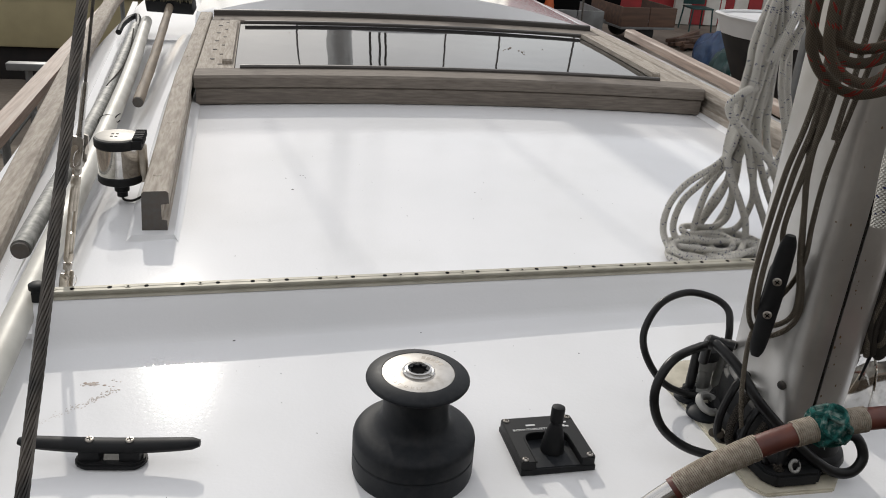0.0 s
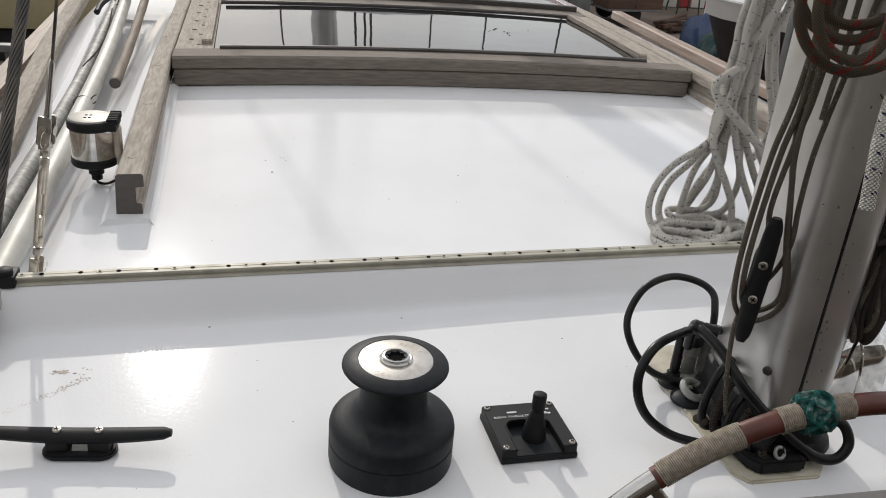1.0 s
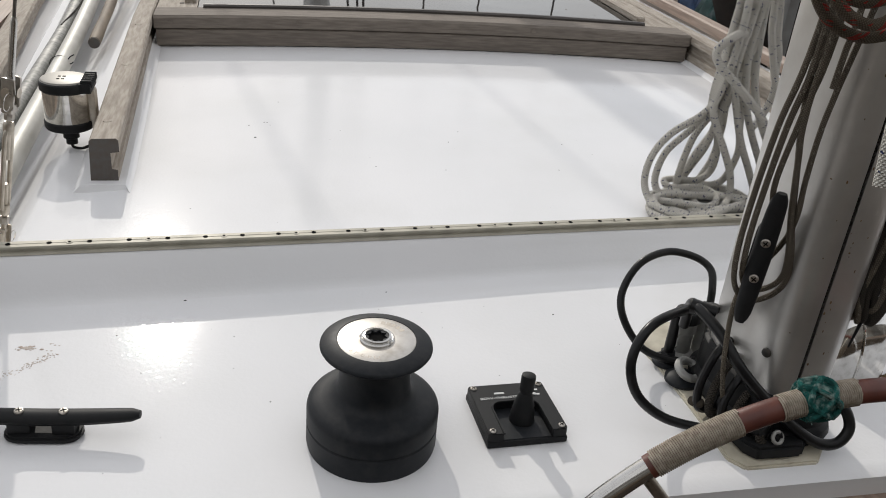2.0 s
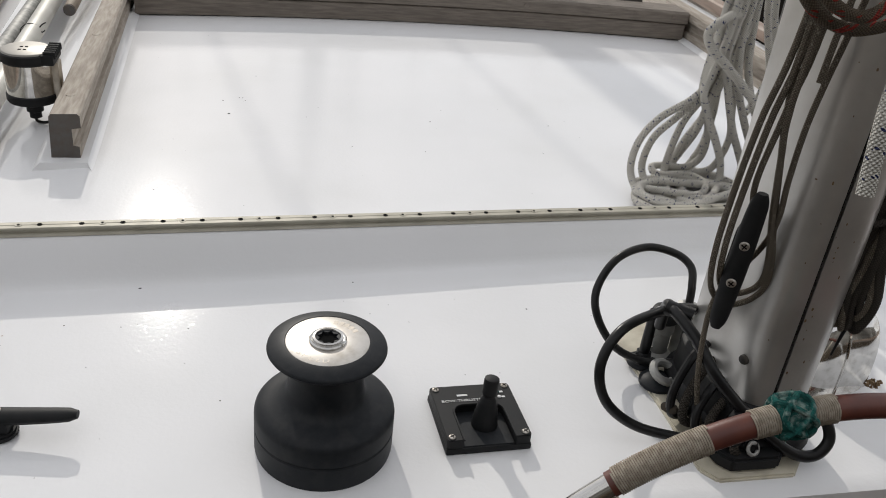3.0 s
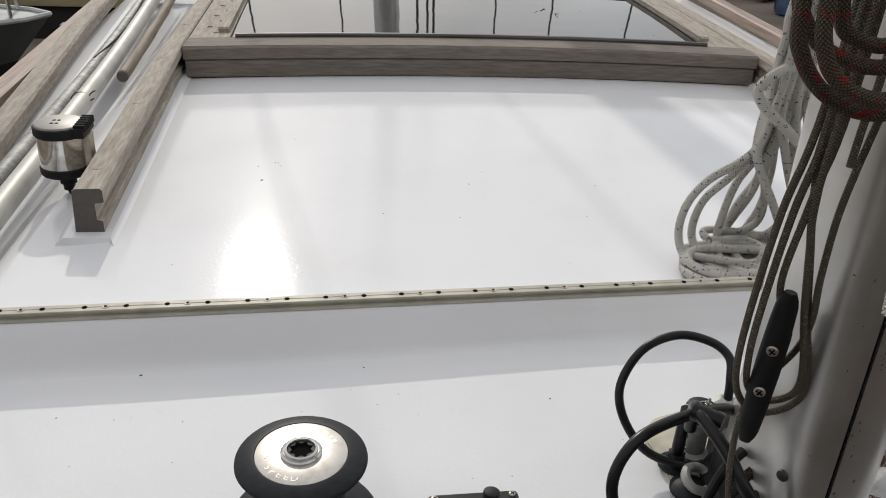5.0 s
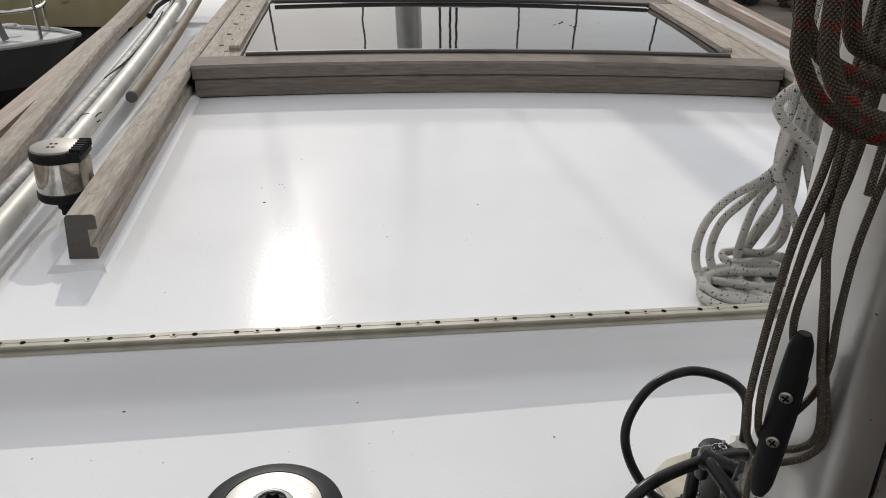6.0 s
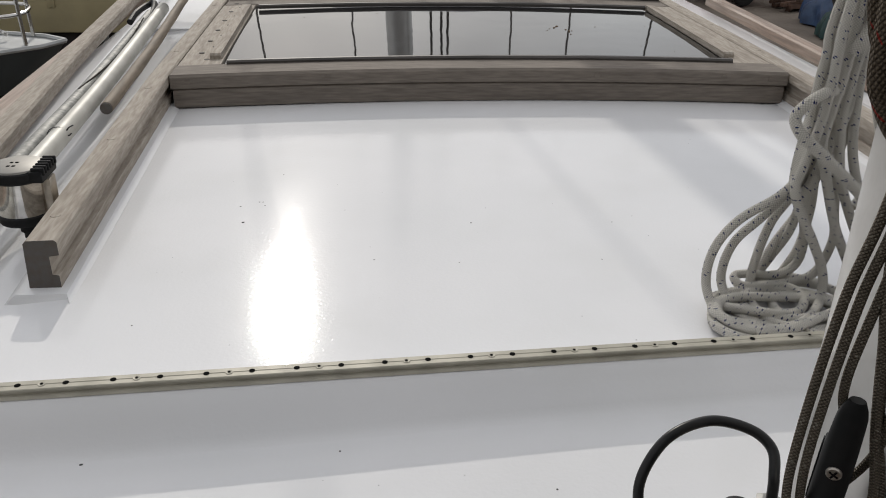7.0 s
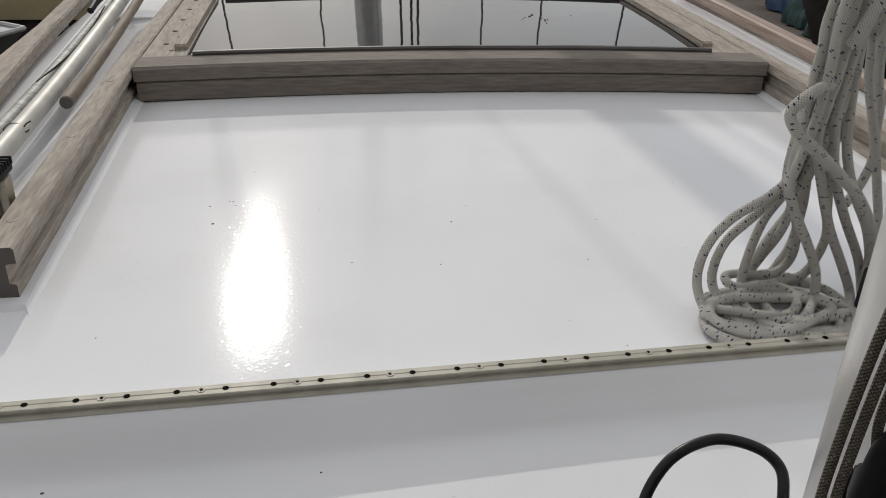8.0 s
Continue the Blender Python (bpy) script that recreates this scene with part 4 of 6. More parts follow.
part("cap", lathe([(0.0150, 0.052), (0.0172, 0.054), (0.0172, 0.064), (0.0155, 0.068), (0.0110, 0.0705), (0.0030, 0.0715)], 32), M_PLAST, g2, "black screw cap")
part("pin", sweep([(0.004, -0.004, 0.070), (0.005, -0.004, 0.080)], 0.0016, 8), M_STEEL, g2, "steel chain pin")
g3 = empty("deck_plug", "grey threaded plug with a cable entering its top", "deck plug", group="deck fittings", at=(0.641, 0.962, -0.0130))
part("nut", lathe([(0.012, 0.0), (0.012, 0.058), (0.015, 0.060), (0.015, 0.072), (0.009, 0.076)], 6), M_ZINC, g3, "grey hexagonal nut")
for k in range(9):
    f = k / 8
    c = Vector((0.004 - 0.024 * min(1, f * 1.8), -0.005 - 0.022 * max(0, f - 0.55), 0.0735 - 0.008 * f - 0.09 * max(0, f - 0.55)))
    part("link", moved(sweep([(0.0035 * math.cos(a) * 1.25, 0.0035 * math.sin(a), 0) for a in span(0, 2 * math.pi, 13)[:-1]], 0.0009, 6, True), Matrix.Translation(c) @ pose(0, 0, 0, 70 * (k % 2), 20, -25)), M_STEEL, g2, "small steel chain link")
shackle = empty("pad_eye", "dull steel ring on a black pad eye by the mast", "pad eye", group="deck fittings", at=(0.590, 0.905, -0.0130))
part("flange", lathe([(0.022, 0), (0.022, 0.004), (0.017, 0.008), (0.008, 0.011)], 28), M_BLACK, shackle)
part("ring", moved(sweep([(0.0165 * math.cos(a), 0.0140 * math.sin(a), 0) for a in span(0, 2 * math.pi, 25)[:-1]], 0.0052, 10, True), pose(0.006, 0.0, 0.016, 24, 8, 30)), M_ZINC, shackle, "dull grey steel ring")
sh2 = empty("pad_eye", "galvanised ring lying at the mast foot", "pad eye", group="deck fittings", at=(0.632, 0.762, 0.002))
part("ring", moved(sweep([(0.0066 * math.cos(a), 0.0066 * math.sin(a), 0) for a in span(0, 2 * math.pi, 21)[:-1]], 0.0022, 10, True), pose(0, 0, 0.008, 60, 0, 10)), M_ZINC, sh2)
part("lug", box(-0.006, 0.006, 0.000, 0.010, 0.0015, 0.010, 0.002), M_PLAST, sh2, "black lug of the ring")

lash = empty("foot_lashing", "dark cord turns lashed round the mast foot", "lashing", group="lines at the mast")
for k in range(6):
    q = Vector((0.583 + 0.0085 * k, 0.845 - 0.014 * k, 0.0))
    part("turn", sweep(spline([q + Vector((0.030, 0.020, 0.074 - 0.010 * k)), q + Vector((0.006, 0.006, 0.062 - 0.0085 * k)), q + Vector((-0.012, -0.006, 0.030 - 0.003 * k)), q + Vector((-0.010, -0.010, 0.002)), q + Vector((0.012, -0.004, -0.004)), q + Vector((0.03, 0.012, 0.012))]), 0.0052, 10), M_RUBBER if k % 2 == 0 else M_ROPED, lash)
part("block", moved(lathe([(0.017, -0.008), (0.021, -0.006), (0.021, 0.006), (0.017, 0.008)], 24), pose(0.618, 0.778, 0.026, 80, 0, 35)), M_PLAST, lash, "black plastic sheave")
part("knot", moved(lathe([(0.002, -0.011), (0.005, -0.008), (0.0065, 0), (0.0055, 0.008), (0.002, 0.012)], 14), pose(0.571, 0.838, 0.006, 60, 40, 0)), M_ROPEG, lash, "pale frayed knot")

# chrome vent abaft the mast's far side
vent = empty("clam_vent", "pitted chrome clamshell vent on the aft deck", "vent", at=(0.812, 0.919, -0.0185))
vent.rotation_euler = (0, 0, radians(7))
arch = [(0.043 * math.copysign(abs(math.cos(a)) ** 0.75, -math.cos(a)), 0.102 * math.sin(a) ** 0.6) for a in span(0, math.pi, 25)]


def shell(rows):
    """A skin over arches, given as (x, width factor, height factor)."""
    bm = bmesh.new()
    rr = [[bm.verts.new((x, y * w, z * h)) for y, z in arch] for x, w, h in rows]
    for p, q in zip(rr, rr[1:]):
        for k in range(len(arch) - 1):
            bm.faces.new((p[k], p[k + 1], q[k + 1], q[k]))
    return bm, rr


bm, rr = shell([(0.0, 1, 1), (0.012, 1, 1), (0.030, 0.995, 0.985), (0.046, 0.98, 0.96), (0.050, 0.95, 0.93), (0.044, 0.93, 0.91), (0.010, 0.93, 0.91)])
bm.faces.new(rr[-1])
bmesh.ops.recalc_face_normals(bm, faces=bm.faces[:])
part("hood", bm, M_CHROME, vent)
bm, rr = shell([(-0.052 * math.sin(f * math.pi / 2), max(0.12, math.cos(f * math.pi / 2) ** 0.7), max(0.06, math.cos(f * math.pi / 2) ** 0.9)) for f in span(0, 1, 11)])
bm.faces.new(rr[-1])
bmesh.ops.recalc_face_normals(bm, faces=bm.faces[:])
part("cowl", bm, M_CHROME, vent, "rounded chrome cowl")
part("seam", sweep([(0.0, y * 1.012, z * 1.008) for y, z in arch], 0.0015, 6), M_CHROME, vent, "rolled chrome seam")
rim_v = [(0.060 * math.copysign(abs(math.cos(a)) ** 0.6, math.cos(a)), 0.050 * math.copysign(abs(math.sin(a)) ** 0.6, math.sin(a))) for a in span(0, 2 * math.pi, 33)[:-1]]
part("flange", extrude([(x - 0.004, y) for x, y in rim_v], "z", -0.001, 0.0025, 0.0008), M_CHROME, vent)
screw(-0.040, -0.040, 0.0025, 0.004, vent)
bm = bmesh.new()
for i in range(26):
    a = random.uniform(0, 6.28)
    d = random.uniform(0, 0.016)
    add(bm, moved(lathe([(random.uniform(0.002, 0.005), 0), (0.001, random.uniform(0.002, 0.006))], 6), Matrix.Translation((0.878 + d * math.cos(a), 0.890 + 0.6 * d * math.sin(a), lower_z(0.88, 0.89) - 0.0005))))
tagged(finish("rust_flakes", bm, M_BROWN), "brown flaking deposit beside the chrome vent", "deposit", kind="stuff")
pipe = empty("grab_pipe", "bent polished steel pipe behind the mast", "pipe")
part("tube", sweep(spline([(0.850, 0.955, -0.012), (0.855, 0.955, 0.055), (0.875, 0.962, 0.115), (0.885, 0.970, 0.160), (0.90, 1.00, 0.22), (0.94, 1.05, 0.25)]), 0.010, 14), M_STEEL, pipe)

# ---- the big white rope coil ----
coil = empty("rope_coil", "off-white braided rope coil with blue flecks, hanging to the deck", "rope", group="rope coil")


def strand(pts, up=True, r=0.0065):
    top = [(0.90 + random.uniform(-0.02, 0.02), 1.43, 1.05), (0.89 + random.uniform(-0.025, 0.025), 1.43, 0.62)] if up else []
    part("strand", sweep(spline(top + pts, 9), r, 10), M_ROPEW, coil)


strand([(0.865, 1.420, 0.411), (0.863, 1.420, 0.354), (0.860, 1.420, 0.294), (0.863, 1.420, 0.244), (0.864, 1.420, 0.200), (0.841, 1.420, 0.165), (0.790, 1.420, 0.130), (0.762, 1.420, 0.088), (0.755, 1.415, 0.040), (0.758, 1.380, 0.014), (0.771, 1.326, 0.008), (0.794, 1.303, 0.007), (0.847, 1.304, 0.007)])
strand([(0.888, 1.430, 0.410), (0.887, 1.430, 0.364), (0.879, 1.430, 0.308), (0.872, 1.430, 0.266), (0.865, 1.430, 0.219), (0.861, 1.430, 0.178), (0.830, 1.430, 0.133), (0.793, 1.430, 0.091), (0.785, 1.435, 0.040), (0.785, 1.410, 0.018), (0.787, 1.364, 0.012), (0.809, 1.318, 0.011), (0.857, 1.307, 0.012)])
strand([(0.908, 1.440, 0.400), (0.909, 1.440, 0.349), (0.905, 1.440, 0.296), (0.893, 1.440, 0.254), (0.886, 1.440, 0.210), (0.870, 1.440, 0.160), (0.847, 1.440, 0.118), (0.834, 1.438, 0.065), (0.828, 1.430, 0.022), (0.816, 1.386, 0.014), (0.823, 1.345, 0.013), (0.848, 1.323, 0.014)])
strand([(0.925, 1.450, 0.390), (0.929, 1.450, 0.326), (0.926, 1.450, 0.272), (0.918, 1.450, 0.232), (0.906, 1.450, 0.188), (0.891, 1.450, 0.132), (0.861, 1.450, 0.074), (0.848, 1.455, 0.022), (0.832, 1.438, 0.008)])
strand([(0.867, 1.400, 0.410), (0.867, 1.400, 0.324), (0.862, 1.400, 0.259), (0.852, 1.400, 0.209), (0.848, 1.400, 0.182), (0.864, 1.400, 0.146), (0.890, 1.400, 0.103), (0.914, 1.400, 0.056), (0.915, 1.392, 0.020), (0.879, 1.348, 0.018), (0.832, 1.317, 0.020), (0.786, 1.314, 0.016)])
strand([(0.886, 1.410, 0.420), (0.886, 1.410, 0.337), (0.881, 1.410, 0.289), (0.878, 1.410, 0.239), (0.896, 1.410, 0.186), (0.923, 1.410, 0.120), (0.956, 1.410, 0.061), (0.975, 1.405, 0.020), (0.946, 1.350, 0.010), (0.903, 1.313, 0.010), (0.854, 1.306, 0.018)])
strand([(0.905, 1.420, 0.420), (0.905, 1.420, 0.334), (0.902, 1.420, 0.281), (0.909, 1.420, 0.230), (0.923, 1.420, 0.181), (0.951, 1.420, 0.124), (0.985, 1.420, 0.064), (1.000, 1.415, 0.016), (0.957, 1.341, 0.009)])
strand([(0.919, 1.430, 0.440), (0.919, 1.430, 0.352), (0.929, 1.430, 0.248), (0.944, 1.430, 0.194), (0.967, 1.430, 0.148), (0.996, 1.430, 0.098), (1.03, 1.445, 0.020), (1.00, 1.40, 0.008)])
strand([(0.915, 1.458, 0.33), (0.913, 1.460, 0.238), (0.907, 1.460, 0.184), (0.911, 1.460, 0.126), (0.906, 1.460, 0.067), (0.896, 1.470, 0.024), (0.868, 1.445, 0.010), (0.847, 1.384, 0.010), (0.861, 1.350, 0.011), (0.896, 1.347, 0.012), (0.937, 1.355, 0.018)])
strand([(0.922, 1.440, 0.30), (0.922, 1.440, 0.209), (0.934, 1.440, 0.135), (0.943, 1.440, 0.086), (0.934, 1.450, 0.030), (0.890, 1.435, 0.022), (0.844, 1.423, 0.024), (0.815, 1.430, 0.022), (0.812, 1.448, 0.028), (0.837, 1.450, 0.030), (0.872, 1.443, 0.030), (0.902, 1.450, 0.045), (0.900, 1.440, 0.087), (0.887, 1.440, 0.136), (0.867, 1.440, 0.174), (0.868, 1.438, 0.26), (0.89, 1.43, 0.45)])
strand([(0.943, 1.470, 0.418), (0.958, 1.470, 0.362), (0.969, 1.470, 0.300), (0.993, 1.470, 0.233), (1.004, 1.470, 0.196), (0.996, 1.470, 0.154), (0.970, 1.455, 0.130)])
strand([(0.976, 1.480, 0.360), (0.989, 1.480, 0.297), (1.001, 1.480, 0.261), (1.006, 1.480, 0.220), (1.026, 1.480, 0.153), (1.045, 1.480, 0.09), (1.05, 1.46, 0.01)])
strand([(0.905, 1.44, 0.41), (0.916, 1.435, 0.35), (0.914, 1.43, 0.28), (0.895, 1.425, 0.22), (0.880, 1.43, 0.16), (0.875, 1.44, 0.10), (0.866, 1.46, 0.05), (0.858, 1.47, 0.012), (0.90, 1.49, 0.006), (0.95, 1.46, 0.006)])
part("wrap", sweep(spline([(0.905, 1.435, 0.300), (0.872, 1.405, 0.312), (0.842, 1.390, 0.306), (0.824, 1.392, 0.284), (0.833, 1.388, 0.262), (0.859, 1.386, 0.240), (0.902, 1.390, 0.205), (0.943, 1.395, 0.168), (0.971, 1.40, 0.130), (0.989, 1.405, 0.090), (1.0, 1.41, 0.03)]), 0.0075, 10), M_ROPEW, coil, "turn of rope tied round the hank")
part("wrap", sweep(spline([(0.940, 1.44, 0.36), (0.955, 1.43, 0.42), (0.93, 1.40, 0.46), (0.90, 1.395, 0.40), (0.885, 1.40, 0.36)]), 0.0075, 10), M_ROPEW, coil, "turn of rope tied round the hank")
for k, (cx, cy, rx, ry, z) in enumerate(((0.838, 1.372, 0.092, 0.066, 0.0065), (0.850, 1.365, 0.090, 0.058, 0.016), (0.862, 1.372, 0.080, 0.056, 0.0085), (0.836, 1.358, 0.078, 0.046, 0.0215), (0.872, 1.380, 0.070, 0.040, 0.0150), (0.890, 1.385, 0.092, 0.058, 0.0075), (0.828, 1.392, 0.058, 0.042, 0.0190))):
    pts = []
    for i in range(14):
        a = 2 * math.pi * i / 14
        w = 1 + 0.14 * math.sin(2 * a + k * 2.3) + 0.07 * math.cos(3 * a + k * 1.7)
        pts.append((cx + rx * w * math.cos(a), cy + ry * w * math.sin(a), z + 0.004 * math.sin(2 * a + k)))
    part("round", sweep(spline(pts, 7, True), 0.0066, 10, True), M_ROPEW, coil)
blk = empty("rope_clutch", "blue-grey plastic jammer with a black lever behind the mast", "rope clutch", at=(0.985, 1.36, 0.02))
part("body", box(-0.020, 0.026, -0.018, 0.018, -0.026, 0.055, 0.006), M_BLACK, blk)
part("lever", moved(box(-0.007, 0.007, -0.006, 0.006, 0, 0.13, 0.003), pose(0.016, 0.01, 0.045, 0, 6, 0)), M_PLAST, blk, "black lever")

# ---- steering wheel ----
wheel = empty("steering_wheel", "stainless steering wheel with leather, twine whipping and a green knot", "steering wheel", at=(0.65, 0.675, -0.24))
R = 0.380


def rim(a0, a1, r, name, material, label="", bulge=0.0, sides=18):
    """A stretch of the rim between two angles from the top, in degrees, towards port."""
    pts = [(-R * math.sin(radians(a)), 0, R * math.cos(radians(a))) for a in span(a0, a1, max(4, int(abs(a1 - a0) * 1.2)))]
    return part(name, sweep(pts, r, sides), material, wheel, label)


rim(36.0, 326, 0.0105, "rim", M_STEEL, "polished steel rim")
rim(20.6, 36.5, 0.0118, "leather", M_LEATHER, "red-brown leather cover")
rim(-34, 21, 0.0118, "leather", M_LEATHER, "red-brown leather cover")


def whipping(a0, a1):
    n = int(abs(a1 - a0) / 360 * 2 * math.pi * R / 0.0021)
    pts = []
    for i in range(n * 12 + 1):
        a = radians(a0 + (a1 - a0) * i / (n * 12))
        b = 2 * math.pi * i / 12
        q = Vector((-math.sin(a), 0, math.cos(a)))
        pts.append(R * q + 0.0127 * (math.cos(b) * q + math.sin(b) * Vector((0, 1, 0))))
    part("whipping", sweep(pts, 0.00100, 5), M_TWINE, wheel, "beige waxed twine whipping")


whipping(22.0, 35.6), whipping(11.5, 16.0), whipping(4.0, 8.5)
knot = Vector((-R * math.sin(radians(10.2)), 0, R * math.cos(radians(10.2))))
tdir = Vector((math.cos(radians(10.2)), 0, math.sin(radians(10.2))))
rdir = Vector((-math.sin(radians(10.2)), 0, math.cos(radians(10.2))))
for s_ in range(5):
    pts = []
    for i in range(140):
        a = 2 * math.pi * i / 140
        u = 3 * a + (s_ - 2) * 0.16
        pts.append(knot + tdir * (0.0142 * math.sin(5 * a + (s_ - 2) * 0.27) + random.uniform(-0.0004, 0.0004)) + (0.0172 + 0.0022 * math.cos(10 * a + 0.4) + random.uniform(-0.0005, 0.0005)) * (math.cos(u) * rdir + math.sin(u) * Vector((0, 1, 0))))
    part("turks_head", sweep(pts, 0.0027, 7, True), M_GREEN, wheel, "frayed green cord knot")
bm = bmesh.new()
for i in range(80):
    u, w = random.uniform(0, 6.28), random.uniform(-0.014, 0.014)
    e = math.cos(u) * rdir + math.sin(u) * Vector((0, 1, 0))
    q = knot + tdir * w + 0.0175 * e
    g = Vector((random.uniform(-1, 1), random.uniform(-1, 1), random.uniform(-1, 1))) * 0.0028
    add(bm, sweep([q, q + 0.0022 * e + 0.7 * g, q + 0.0026 * e + 1.3 * g], 0.00035, 4))
tagged(part("frayed_fringe", bm, M_GREEN, wheel, "loose pale green fibres"), kind="stuff")
part("turks_head_core", moved(lathe([(0.0132, -0.0165), (0.0166, -0.010), (0.0178, 0), (0.0166, 0.010), (0.0132, 0.0165)], 24), Matrix.Translation(knot) @ tdir.to_track_quat("Z", "Y").to_matrix().to_4x4()), M_GREEN, wheel, "green cord core")
for k in range(6):
    a = radians(37.5 + 60 * k)
    q = Vector((-math.sin(a), 0, math.cos(a)))
    part("spoke", sweep([q * 0.05 + Vector((0, 0.03, 0)), q * (R - 0.01)], 0.0062, 12), M_BRUSH, wheel)
part("hub", moved(lathe([(0.055, -0.03), (0.06, -0.02), (0.06, 0.03), (0.04, 0.05)], 32), pose(0, 0.02, 0, 90)), M_STEEL, wheel)

# ---- tubes, broom and light on the port side ----
tube = empty("spar_tube", "long silver aluminium tube lying on the side deck", "tube")
part("tube", sweep(spline([(-0.302, 0.62, 0.022), (-0.313, 1.07, 0.017), (-0.340, 1.95, 0.013), (-0.372, 2.70, 0.010), (-0.430, 3.62, 0.008)], 10), 0.0205, 20), M_SILVER, tube)
tie = [(-0.351 + 0.0213 * math.cos(a), 2.16 + 0.003 * math.sin(2 * a), 0.012 + 0.0213 * math.sin(a)) for a in span(0, 2 * math.pi, 20)[:-1]]
part("tie", sweep(tie, 0.0009, 6, True), M_PLAST, tube, "black cable tie")
part("tie_tail", sweep(spline([(-0.333, 2.16, 0.024), (-0.328, 2.166, 0.030), (-0.322, 2.175, 0.032)]), 0.0014, 6), M_PLAST, tube)
part("tie_tail", sweep(spline([(-0.331, 2.155, 0.018), (-0.325, 2.150, 0.018), (-0.320, 2.152, 0.022)]), 0.0014, 6), M_PLAST, tube)
pole = empty("boat_pole", "dull galvanised pole with a black hook, on the side deck", "pole")
part("shaft", sweep(spline([(-0.371, 1.42, 0.010), (-0.388, 2.10, 0.006), (-0.410, 2.66, 0.003), (-0.462, 3.55, 0.000)], 8), 0.0168, 18), M_GALV, pole)
part("end_plug", sweep([(-0.3708, 1.412, 0.010), (-0.371, 1.421, 0.010)], 0.0140, 16), M_ENDGRAIN, pole, "brown plugged end")
part("hook", sweep(spline([(-0.450, 3.50, 0.004), (-0.458, 3.60, 0.010), (-0.470, 3.66, 0.02), (-0.495, 3.64, 0.012), (-0.510, 3.55, 0.004), (-0.515, 3.47, -0.012)]), 0.011, 10), M_PLAST, pole, "black plastic hook")
part("line", sweep(spline([(-0.405, 2.50, 0.020), (-0.398, 2.75, 0.018), (-0.415, 3.05, 0.016), (-0.450, 3.40, 0.016)]), 0.0022, 6), M_ROPED, pole)
broom = empty("deck_broom", "wooden broom with a black bristle head on the side deck", "broom")
part("handle", sweep(spline([(-0.306, 2.365, 0.012), (-0.325, 2.95, 0.020), (-0.348, 3.70, 0.055)], 8), 0.0150, 16, radius=lambda s: 0.0145 + 0.0006 * math.sin(s * 21)), mat("pale_grained_wood", (0.23, 0.185, 0.135), 0.7, col2=(0.14, 0.11, 0.08), scale=70.0, stretch=(1, 0.12, 1), bump=0.3), broom)
part("end_plug", sweep([(-0.3058, 2.359, 0.0118), (-0.306, 2.366, 0.012)], 0.0135, 16), M_ENDGRAIN, broom)
part("head", moved(box(-0.095, 0.095, -0.03, 0.03, -0.02, 0.03, 0.006), pose(-0.345, 3.73, 0.055, 20, 0, -12)), M_PLAST, broom, "black broom head")
M_BRIST = mat("dry_bristle", (0.20, 0.18, 0.12), 0.9, col2=(0.10, 0.09, 0.06), scale=60.0)
bm = bmesh.new()
for i in range(260):
    x, y = random.uniform(-0.092, 0.092), random.uniform(-0.028, 0.028)
    p = Vector((x, y, 0.028))
    q = p + Vector((random.uniform(-0.02, 0.02), random.uniform(-0.015, 0.03), random.uniform(0.05, 0.075)))
    add(bm, sweep([p, q], 0.0022, 4))
tagged(part("bristles", moved(bm, pose(-0.345, 3.73, 0.055, 20, 0, -12)), M_BRIST, broom, "greenish dry bristles"), kind="stuff")

lamp = empty("navigation_light", "chrome drum navigation light with black cap and base by the runner", "navigation light", at=(-0.252, 1.695, -0.004))
part("plug", lathe([(0.010, 0.004), (0.010, 0.014), (0.014, 0.016), (0.014, 0.030), (0.026, 0.034)], 24), M_PLAST, lamp, "black cable plug")
part("base", lathe([(0.030, 0.032), (0.040, 0.036), (0.0425, 0.040), (0.0425, 0.050), (0.041, 0.052)], 40), M_PLAST, lamp, "black plastic base")
part("drum", lathe([(0.0405, 0.050), (0.0405, 0.108)], 48), M_CHROME, lamp, "polished steel drum")
part("cap_rim", lathe([(0.0415, 0.106), (0.0440, 0.109), (0.0440, 0.122), (0.042, 0.124)], 40), M_PLAST, lamp, "black cap rim")
part("cap_plate", lathe([(0.0415, 0.1235), (0.040, 0.1265), (0.0385, 0.1272)], 40), M_CAP, lamp, "steel cap plate")
for k in range(4):
    part("print_mark", box(-0.012 + 0.008 * (k % 2), -0.007 + 0.008 * (k % 2), -0.012 + 0.016 * (k // 2), -0.007 + 0.016 * (k // 2), 0.1272, 0.1276), M_HOLE, lamp, "", False)
for k in range(6):
    part("fin", box(0.030, 0.050, -0.030 + 0.011 * k, -0.026 + 0.011 * k, 0.118, 0.1305, 0.0012, 1), M_PLAST, lamp)
part("bracket", box(0.036, 0.050, -0.014, 0.014, 0.036, 0.108, 0.004), M_BRUSH, lamp, "steel bracket")
part("cap_end", box(0.018, 0.047, -0.034, 0.034, 0.107, 0.125, 0.003), M_PLAST, lamp, "black finned cap end")
part("lead", sweep(spline([(0.0, 0, 0.006), (0.004, -0.012, 0.001), (0.022, -0.02, 0.002), (0.042, -0.014, 0.012), (0.056, 0.0, 0.030)]), 0.0026, 8), M_RUBBER, lamp, "thin black lead")

# ---- rigging ----
shroud = empty("shroud", "steel wire shroud with an open turnbuckle at the deck", "shroud", at=(-0.272, 1.266, -0.004))
ud = Vector((0.042, -0.012, 0.222)).normalized()
um = Matrix.Translation((0, 0, 0.02)) @ ud.to_track_quat("Z", "Y").to_matrix().to_4x4() @ Matrix.Diagonal((0.85, 0.85, 1, 1))
part("chainplate", box(-0.020, 0.020, -0.016, 0.016, -0.001, 0.004, 0.0015), M_STEEL, shroud)
